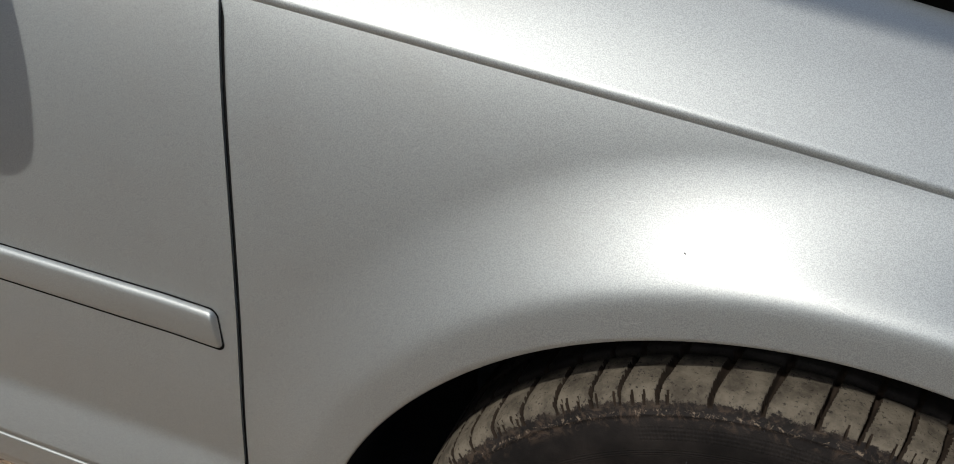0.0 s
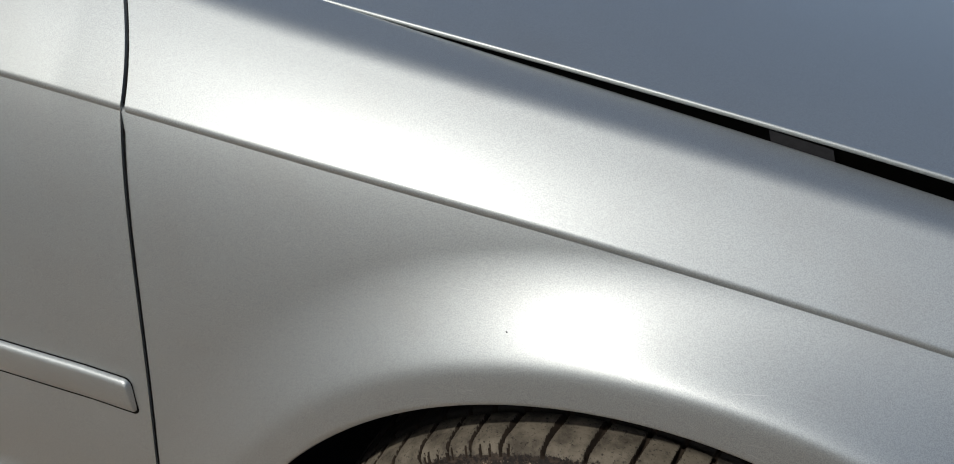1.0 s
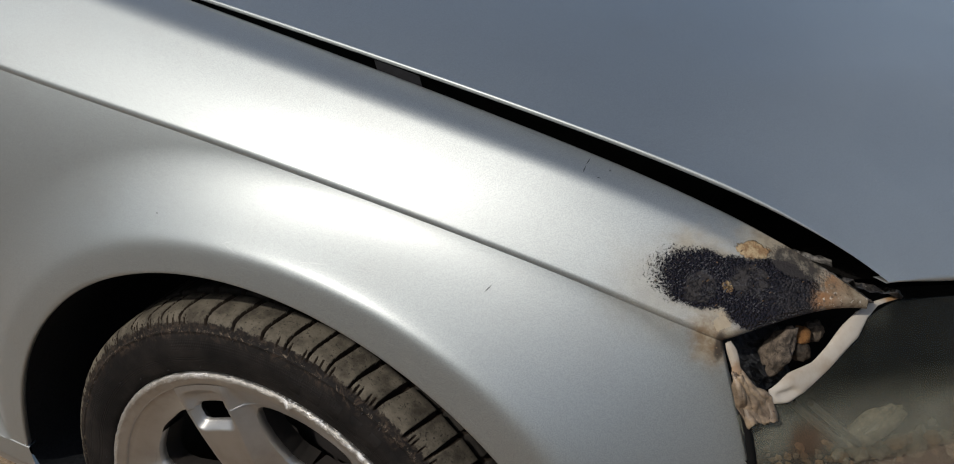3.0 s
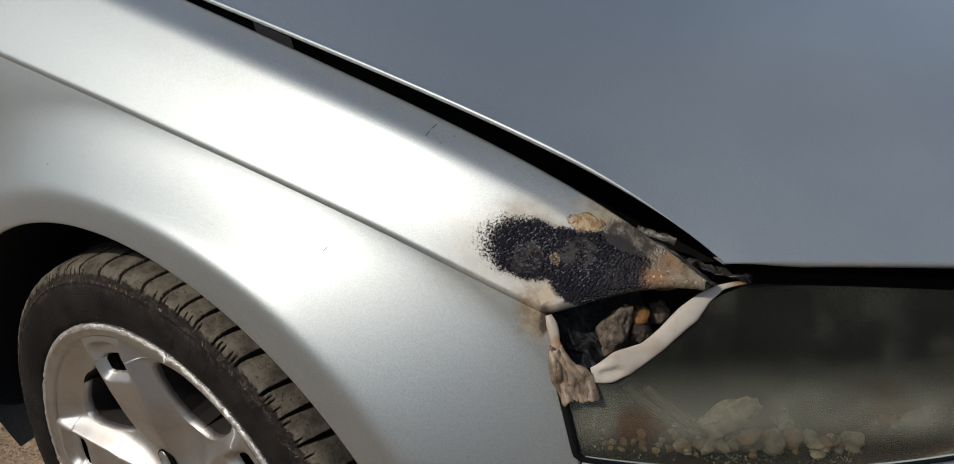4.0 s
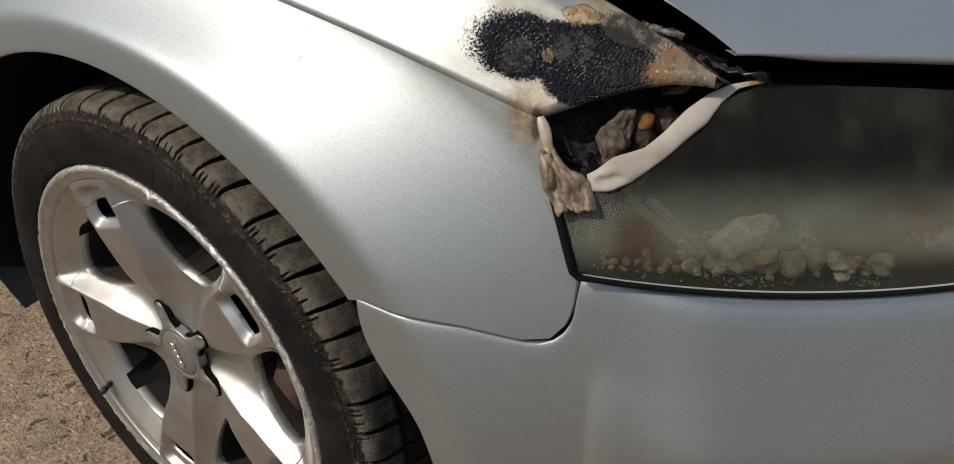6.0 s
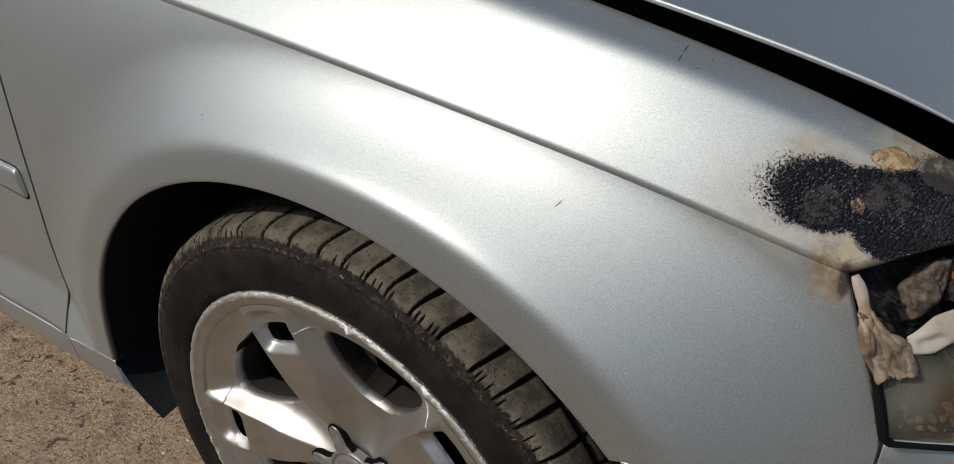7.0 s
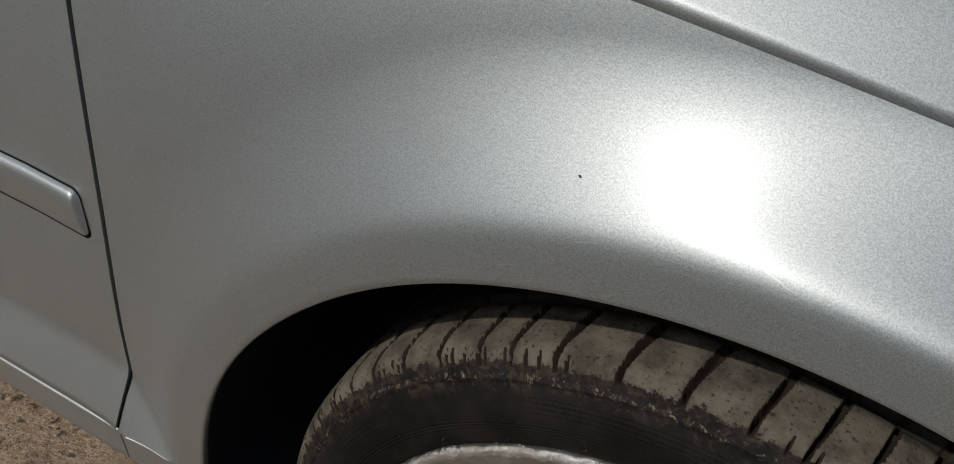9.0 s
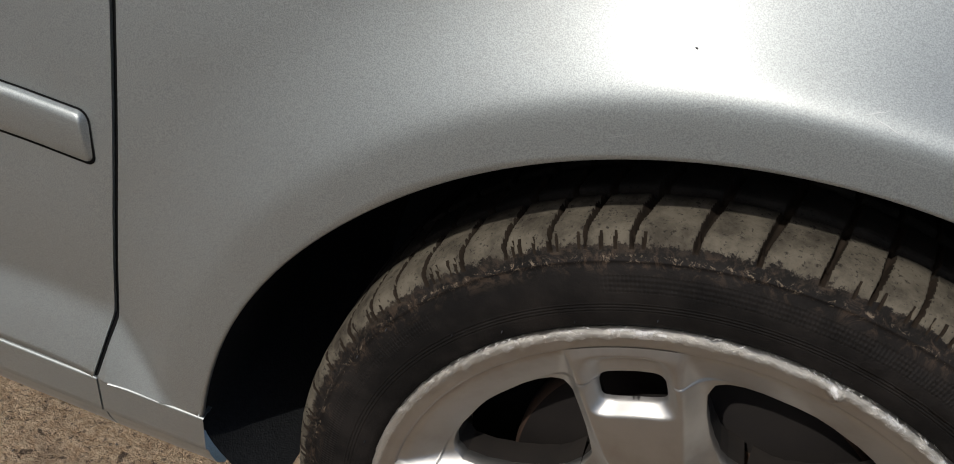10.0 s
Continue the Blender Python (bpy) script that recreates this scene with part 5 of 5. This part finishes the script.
def stone_mat(name, a, b, rough=0.9):
    m = Mat(name, rough=rough, spec=0.2)
    info = m.nt.nodes.new("ShaderNodeObjectInfo")
    c = m.mix(m.ramp(m.noise(75, 6, 0.75), 0.32, 0.68), a, b)
    c = m.mix(m.math("MULTIPLY", info.outputs["Random"], 0.8), c, tuple(0.50 * v for v in a))
    c = m.mix(m.ramp(m.noise(330, 5, 0.75), 0.55, 0.65, 0.0, 0.7), c, tuple(0.35 * v for v in a))
    m.color(c)
    m.bump(m.noise(200, 6, 0.75), 0.9, 0.004)
    return m.mat


M_PEB = stone_mat("dusty_stone", (0.13, 0.110, 0.084), (0.31, 0.270, 0.210))
M_RUSTY = stone_mat("ochre_stone", (0.15, 0.090, 0.050), (0.33, 0.215, 0.125))
M_CHAR = stone_mat("charred_lump", (0.040, 0.033, 0.026), (0.25, 0.195, 0.145))
M_ORANGE = stone_mat("rusty_lump", (0.16, 0.070, 0.025), (0.40, 0.20, 0.07))
STONES = "stones in the headlight"
stone("stone", lens_p(0.240, 0.200, 0.030), (0.034, 0.015, 0.014), M_PEB, "large pale broken stone lying in the headlight", "stone", STONES, 91, lean=-0.55)
stone("stone", lens_p(0.2674, 0.115, 0.016), (0.0115, 0.010, 0.0105), M_PEB, "round dusty stone lying in the headlight", "stone", STONES, 12, rough=0.25)
stone("stone", lens_p(0.2515, 0.165, 0.014), (0.0115, 0.008, 0.0055), M_RUSTY, "flat ochre stone lying in the headlight", "stone", STONES, 17, lean=-0.45)
stone("stone", lens_p(0.2830, 0.150, 0.018), (0.010, 0.008, 0.0075), M_RUSTY, "ochre stone lying in the headlight", "stone", STONES, 23, lean=0.2)
stone("stone", lens_p(0.2070, 0.090, 0.014), (0.0080, 0.006, 0.0060), M_RUSTY, "ochre stone lying in the headlight", "stone", STONES, 29)
rg = random.Random(5)
for i in range(96):
    y = rg.uniform(0.205, 0.325) if i < 66 else rg.uniform(0.155, 0.225)
    r = rg.uniform(0.0030, 0.0074) if i < 66 else rg.uniform(0.0016, 0.0036)
    dep = rg.uniform(0.008, 0.034)
    k = 0.028 + rg.uniform(0.0, 0.10) * (1 - abs(y - 0.275) / 0.14) + r / 0.16
    mat_ = M_RUSTY if rg.random() < 0.35 or i >= 70 else M_PEB
    stone("stone", lens_p(y, k, dep), (r * rg.uniform(0.9, 1.5), r * rg.uniform(0.8, 1.2), r * rg.uniform(0.6, 1.0)), mat_, "small ochre stone lying in the headlight" if mat_ is M_RUSTY else "small dusty stone lying in the headlight", "stone", STONES, i * 7 + 3, lean=rg.uniform(-0.5, 0.5), turn=rg.uniform(0, 6))
# crumbs of pale glass along the bottom of the lens
crumb = Mat("glass_crumbs", rough=0.35)
crumb.color(crumb.mix(crumb.nt.nodes.new("ShaderNodeNewGeometry").outputs["Random Per Island"], (0.07, 0.062, 0.048), (0.16, 0.19, 0.165)))
V, F = [], []
for i in range(170):
    y = rg.choice([rg.uniform(0.150, 0.335), rg.gauss(0.236, 0.010), rg.gauss(0.305, 0.010)])
    r = rg.uniform(0.0005, 0.0015)
    p = lens_p(max(y, 0.145), 0.022 + abs(rg.gauss(0, 0.020)), rg.uniform(0.003, 0.016))
    b0 = len(V)
    for k in range(6):
        d = [0.0, 0.0, 0.0]
        d[k // 2] = (1 if k % 2 else -1) * r * rg.uniform(0.5, 1.2)
        V.append(tuple(p + np.array(d)))
    F += [tuple(b0 + j for j in f) for f in ((0, 2, 4), (2, 1, 4), (1, 3, 4), (3, 0, 4), (2, 0, 5), (1, 2, 5), (3, 1, 5), (0, 3, 5))]
tagged(link("glass_crumbs", V, F, crumb.mat, smooth=False), "pale crumbs of broken glass in the headlight", "debris", kind="stuff")
LUMPS = "charred lumps in the melted hole"
stone("charred_lump", lens_p(0.1930, 0.690, 0.030), (0.0125, 0.014, 0.0245), M_CHAR, "large grey-brown charred lump in the melted hole", "debris", LUMPS, 33, lean=0.42, rough=0.5)
stone("charred_lump", lens_p(0.2120, 0.770, 0.027), (0.0095, 0.009, 0.0088), M_ORANGE, "rusty orange lump in the melted hole", "debris", LUMPS, 41)
stone("charred_lump", lens_p(0.2085, 0.685, 0.030), (0.0100, 0.010, 0.0115), M_CHAR, "charred brown lump in the melted hole", "debris", LUMPS, 47, lean=-0.2)
stone("charred_lump", lens_p(0.2250, 0.770, 0.034), (0.0105, 0.009, 0.0095), M_CHAR, "charred lump in the melted hole", "debris", LUMPS, 53, lean=0.5)
stone("charred_lump", lens_p(0.2380, 0.900, 0.034), (0.0130, 0.008, 0.0045), M_CHAR, "flat charred flake in the melted hole", "debris", LUMPS, 58, lean=-0.1)


# ---- small things ----
# torn pale bracket and crumpled foil behind the fender's tip
brk = Mat("scorched_bracket", rough=0.5, metal=0.3)
brk.color(brk.mix(brk.ramp(brk.noise(120, 5, 0.7), 0.42, 0.62), (0.03, 0.028, 0.026), (0.26, 0.24, 0.21)))
rows_ = []
for u in np.linspace(0, 1, 30):
    x = 0.508 + 0.050 * u
    rows_.append([(x + 0.004 * v, float(top_y(x)) + 0.001 + 0.016 * v, float(top_z(min(x, 0.556))) - 0.001 - 0.010 * v + 0.0025 * noise.noise(Vector((u * 9, v * 4, 2)))) for v in np.linspace(0, 1, 10)])
solid(sheet("bracket", [np.array(rows_)], brk.mat, car, "scorched torn bracket behind the fender tip"), 0.0012)
foil = Mat("scorched_foil", rough=0.36, metal=0.7)
foil.color(foil.mix(foil.ramp(foil.noise(140, 5, 0.7), 0.40, 0.66), (0.022, 0.021, 0.021), (0.13, 0.12, 0.11)))


def crumple(p, along, across, lift, nu, nv, seed, mat, label):
    """A creased sheet from p, with flat facets of uneven size."""
    r_ = random.Random(seed)
    p, along, across = np.array(p), np.array(along), np.array(across)
    grid = []
    for i in range(nu + 1):
        grid.append([p + along * ((i + (r_.uniform(-0.3, 0.3) if 0 < i < nu else 0)) / nu) + across * ((k + (r_.uniform(-0.3, 0.3) if 0 < k < nv else r_.uniform(-0.15, 0.15))) / nv) + np.array([0, 0, r_.uniform(-lift, lift)]) for k in range(nv + 1)])
    return solid(sheet("crumpled_sheet", [np.array(grid)], mat, car, label, smooth=False), 0.0008)


crumple((0.494, 0.246, 0.748), (0.090, 0.030, -0.014), (-0.008, 0.030, -0.018), 0.0050, 16, 5, 4, foil.mat, "crumpled charred sheet under the hood corner")
crumple((0.470, 0.240, 0.768), (0.056, 0.010, -0.018), (-0.003, 0.010, -0.006), 0.0022, 12, 2, 9, foil.mat, "torn charred foil behind the fender tip")
crumple((0.488, 0.247, 0.762), (0.033, 0.009, -0.006), (-0.002, 0.008, 0.002), 0.0012, 7, 3, 14, brk.mat, "torn pale bracket behind the fender tip")

# grey tape in the gap beside the hood
tape_m = Mat("grey_tape", rough=0.7, spec=0.12)
tape_m.color(tape_m.mix(tape_m.noise(200, 4), (0.007, 0.007, 0.008), (0.022, 0.022, 0.023)))
tape = []
for x in np.linspace(0.068, 0.120, 10):
    yt, zt_ = float(top_y(x)), float(top_z(x))
    tape.append([(x - 0.004 * k, yt + 0.0055 + 0.0005 * math.sin(x * 400), zt_ - 0.004 + 0.012 * k) for k in (0, 0.5, 1.0)])
sheet("tape", [np.array(tape)], tape_m.mat, car, "strip of grey tape in the hood gap")

# scratches and chips in the paint
dark_scratch = Mat("dark_scratch", color=(0.02, 0.02, 0.022), rough=0.7).mat
pale_scratch = Mat("pale_scratch", color=(0.48, 0.49, 0.485), metal=0.6, rough=0.5).mat


def mark(p, q, width, wob=0.0, n=8):
    """A thin scratch that lies on the skin, from p to q, each (x, z or v)."""
    rows_ = []
    for i in range(n + 1):
        t = i / n
        a = p[0] + (q[0] - p[0]) * t + wob * math.sin(i * 2.3) * 0.5
        b = p[1] + (q[1] - p[1]) * t + wob * math.cos(i * 1.7)
        w = width * (0.35 + 0.65 * math.sin(math.pi * t)) * 0.5
        ln = math.hypot(q[0] - p[0], q[1] - p[1]) or 1
        da, db = -(q[1] - p[1]) / ln * w, (q[0] - p[0]) / ln * w
        rows_.append([(a + da, b + db), (a - da, b - db)])
    return rows_


def side_mark(p, q, width, mat, wob=0.0):
    rows_ = [[(x, float(side_y(x, z)) - 0.0004, z) for x, z in r] for r in mark(p, q, width, wob)]
    sheet("scratch", [np.array(rows_)], mat, fender)


def shoulder_mark(p, q, width, mat, wob=0.0):
    rows_ = []
    for r in mark((p[0], p[1] * 0.13), (q[0], q[1] * 0.13), width, wob):
        rows_.append([(x, float(shoulder(x, v / 0.13)[0]) - 0.0003, float(shoulder(x, v / 0.13)[1]) + 0.0003) for x, v in r])
    sheet("scratch", [np.array(rows_)], mat, fender)


shoulder_mark((0.3005, 0.93), (0.3005, 0.86), 0.0009, dark_scratch, 0.0003)
shoulder_mark((0.3010, 0.83), (0.3020, 0.76), 0.0008, dark_scratch, 0.0003)
shoulder_mark((0.321, 0.90), (0.322, 0.885), 0.0012, dark_scratch)
shoulder_mark((0.315, 0.77), (0.318, 0.77), 0.0008, dark_scratch)
side_mark((0.2495, 0.7290), (0.2530, 0.7335), 0.0008, dark_scratch, 0.0002)
side_mark((-0.1005, 0.7405), (-0.0985, 0.7400), 0.0010, dark_scratch)
side_mark((-0.148, 0.7610), (-0.136, 0.7620), 0.0003, pale_scratch, 0.0003)
rs = random.Random(11)
for i in range(30):
    a = radians(rs.uniform(52, 150))
    d0 = rs.uniform(0.006, 0.046)
    l = rs.uniform(0.006, 0.026)
    r0 = float(lip_r(a)) + d0
    x0, z0 = r0 * math.cos(a), WZ + r0 * math.sin(a)
    t_ = a - math.pi / 2 + rs.uniform(-0.35, 0.35)
    side_mark((x0, z0), (x0 + l * math.cos(t_), z0 + l * math.sin(t_)), rs.uniform(0.0002, 0.00042), pale_scratch, 0.0002)
for i in range(26):
    x0, z0 = rs.uniform(-0.46, -0.28), rs.uniform(0.55, 0.80)
    t_ = rs.uniform(-0.9, 0.9)
    l = rs.uniform(0.004, 0.020)
    if math.hypot(x0, z0 - WZ) > float(lip_r(math.atan2(z0 - WZ, x0))) + 0.02 and z0 < float(line_z(x0)) - 0.03:
        side_mark((x0, z0), (x0 + l * math.cos(t_) * 0.4, z0 + l * math.sin(t_)), 0.00034, pale_scratch, 0.0003)

# hair scratches on the lens
hair = Mat("lens_scratch", color=(0.085, 0.085, 0.078), rough=0.7).mat
for i in range(46):
    y0, k0 = rs.uniform(0.24, 0.52), rs.uniform(0.38, 0.97)
    if i % 3 == 0:
        y0, k0 = 0.335 + rs.gauss(0, 0.016), 0.80 + rs.gauss(0, 0.07)
    t_, l = rs.choice([1.0, 2.1, 0.3]) + rs.gauss(0, 0.4), rs.uniform(0.002, 0.010)
    if k0 < float(np.interp(y0, cut_y, cut_k)) - 0.12 and k0 + l * 8 < 1.0:
        sheet("scratch", [np.array([[lens_p(q[0], k0 + (q[1] - k0) * 7.5, -0.0004) for q in r] for r in mark((y0, k0), (y0 + l * math.cos(t_), k0 + l * math.sin(t_)), rs.uniform(0.00006, 0.00013), 0.0002)])], hair, lens_ob)

# stone chips on the hood and bumper
hood_ob = bpy.data.objects["hood"]
for i in range(70):
    if i < 40:
        x0, y0 = rs.uniform(0.22, 0.62), rs.uniform(0.27, 0.60)
    else:
        x0, y0 = rs.choice([(0.457, 0.275), (0.53, 0.31), (0.545, 0.35), (0.28, 0.37), (0.40, 0.40)])
        x0, y0 = x0 + rs.gauss(0, 0.010), y0 + rs.gauss(0, 0.010)
    if x0 > float(hood_front(y0)) - 0.02:
        continue
    r0, n_ = rs.uniform(0.0005, 0.0014), 7
    rows_ = []
    for k in range(n_ + 1):
        a = 2 * math.pi * k / n_
        q = r0 * (0.6 + 0.5 * noise.noise(Vector((math.cos(a) * 2, math.sin(a) * 2, i))))
        rows_.append([(x0, y0, float(hood_z(x0, y0)) + 0.0004), (x0 + q * math.cos(a), y0 + q * 1.3 * math.sin(a), float(hood_z(x0 + q * math.cos(a), y0 + q * math.sin(a))) + 0.0003)])
    sheet("paint_chip", [np.array(rows_)], pale_scratch, hood_ob)

# blistered tar and ochre crumbs on the burnt tip
def blisters(name, n, mat, label, lo, hi, seed, spread=1.0):
    r_ = random.Random(seed)
    V, F = [], []
    made = 0
    while made < n:
        if r_.random() < 0.5:
            x, v = r_.gauss(0.425, 0.018 * spread), r_.gauss(0.36, 0.13 * spread)
        else:
            x, v = r_.gauss(0.474, 0.020 * spread), r_.gauss(0.46, 0.16 * spread)
        v0 = 0.0 if x <= 0.451 else ((x - 0.451) / 0.107) ** 1.1
        if not (v0 + 0.06 < v < 0.80) or x > 0.515 or min(((x - 0.423) / 0.036) ** 2 + ((v - 0.36) / 0.23) ** 2, ((x - 0.472) / 0.042) ** 2 + ((v - 0.45) / 0.30) ** 2) > spread:
            continue
        made += 1
        y, z = (float(q) for q in shoulder(x, v))
        r = r_.uniform(lo, hi)
        n_ = Vector((0.1, -0.72, 0.68)).normalized()
        t1 = n_.orthogonal().normalized()
        t2 = n_.cross(t1)
        turn = r_.uniform(0, 6.28)
        el = r_.uniform(1.0, 2.8)
        b0 = len(V)
        for rr_, hh in ((1.0, -0.25), (0.85, 0.25), (0.45, 0.55)):
            for k in range(7):
                a = turn + 2 * math.pi * k / 7
                q = r * rr_ * r_.uniform(0.88, 1.1)
                V.append(tuple(Vector((x, y, z)) + t1 * q * el * math.cos(a) + t2 * q * math.sin(a) + n_ * r * hh * 0.38))
        V.append(tuple(Vector((x, y, z)) + n_ * r * 0.28))
        for lev in range(2):
            for k in range(7):
                F.append((b0 + lev * 7 + k, b0 + lev * 7 + (k + 1) % 7, b0 + (lev + 1) * 7 + (k + 1) % 7, b0 + (lev + 1) * 7 + k))
        F += [(b0 + 14 + k, b0 + 14 + (k + 1) % 7, b0 + 21) for k in range(7)]
    return tagged(link(name, V, F, mat, fender), label, kind="stuff")


blisters("tar_crust", 520, Mat("blistered_tar", color=(0.010, 0.009, 0.013), rough=0.34, spec=0.4).mat, "glossy black blisters of burnt paint", 0.0003, 0.0008, 8, 1.05)
blisters("ochre_crust", 26, M_RUSTY, "ochre crumbs on the burnt paint", 0.0003, 0.0008, 15, 1.5)

# fine scratches and chips on the bumper below the lamp
bump_ob = bpy.data.objects["bumper"]
low_cols = np.array(bcols)


def on_bumper(y0, z0):
    i = min(max((y0 - 0.137) / (0.80 - 0.137) * 59, 0), 58.99)
    c = low_cols[int(i)] * (1 - i % 1) + low_cols[int(i) + 1] * (i % 1)
    c = c[3:][::-1]
    return np.array([np.interp(z0, c[:, 2], c[:, 0]), np.interp(z0, c[:, 2], c[:, 1]), z0]) + np.array([0.0006, -0.0007, 0.0002])


for i in range(56):
    y0, z0 = rs.uniform(0.15, 0.55), rs.uniform(0.40, 0.545)
    if i % 4 == 0:
        y0, z0 = 0.285 + rs.gauss(0, 0.012), 0.515 + rs.gauss(0, 0.010)
    l, t_ = (rs.uniform(0.004, 0.018), rs.uniform(-0.8, 0.8)) if i % 3 else (0.0016, rs.uniform(0, 3))
    w = rs.uniform(0.0002, 0.0004) if i % 3 else rs.uniform(0.0008, 0.0016)
    rows_ = [[on_bumper(*q) for q in r] for r in mark((y0, z0), (y0 + l * math.cos(t_), z0 + l * math.sin(t_)), w, 0.0002)]
    sheet("scratch", [np.array(rows_)], pale_scratch, bump_ob)

# pebbles bedded in the concrete near the car
pm = Mat("pebbles", rough=0.85)
ri = pm.nt.nodes.new("ShaderNodeNewGeometry").outputs["Random Per Island"]
pc = pm.mix(ri, (0.15, 0.098, 0.062), (0.52, 0.375, 0.245))
pc = pm.mix(pm.ramp(ri, 0.90, 0.93), pc, (0.085, 0.074, 0.064))
pm.color(pm.mix(pm.ramp(pm.noise(400, 4), 0.4, 0.7, 0.0, 0.5), pc, (0.20, 0.15, 0.105)))
pm.bump(pm.noise(600, 4), 0.4, 0.001)
V, F = [], []
rp_ = random.Random(3)
for i in range(5000):
    x0, y0 = rp_.uniform(-1.75, -0.25), rp_.uniform(-0.35, 0.62)
    big = rp_.random()
    r0 = 0.0009 + 0.0036 * big ** 11 + 0.0010 * rp_.random()
    el, rot, h = rp_.uniform(1.0, 1.9), rp_.uniform(0, math.pi), rp_.uniform(0.10, 0.45)
    b0 = len(V)
    m_ = 7
    wob = [rp_.uniform(0.60, 1.25) for _ in range(m_)]
    for lev, (sc, zz) in enumerate(((1.0, -0.0006), (0.82, h * 0.7 * r0), (0.42, h * r0))):
        for k in range(m_):
            a = 2 * math.pi * k / m_
            px_, py_ = r0 * sc * wob[k] * el * math.cos(a), r0 * sc * wob[k] * math.sin(a)
            V.append((x0 + px_ * math.cos(rot) - py_ * math.sin(rot), y0 + px_ * math.sin(rot) + py_ * math.cos(rot), zz))
    for lev in range(2):
        for k in range(m_):
            k2 = (k + 1) % m_
            F.append((b0 + lev * m_ + k, b0 + lev * m_ + k2, b0 + (lev + 1) * m_ + k2, b0 + (lev + 1) * m_ + k))
    F.append(tuple(b0 + 2 * m_ + k for k in range(m_)))
tagged(link("pebbles", V, F, pm.mat), "brown pebbles bedded in the concrete", "pebbles", kind="stuff")

# scrap of red wrapping on the concrete
red = Mat("red_scrap", rough=0.55)
red.color(red.mix(red.noise(120, 4), (0.20, 0.055, 0.05), (0.36, 0.13, 0.11)))
sc_rows = []
for t in np.linspace(0, 1, 14):
    x0, y0 = -0.575 + 0.055 * t, -0.075 + 0.072 * t
    w = 0.008 + 0.005 * t
    sc_rows.append([(x0 + w * u * 0.8, y0 - w * u * 0.6, 0.0022 + 0.0012 * math.sin(9 * t + 2 * u)) for u in (-1, -0.4, 0.1, 0.5, 1)])
tagged(solid(sheet("wrapper", [np.array(sc_rows)], red.mat), 0.0008), "crumpled red scrap of wrapping on the ground", "litter")
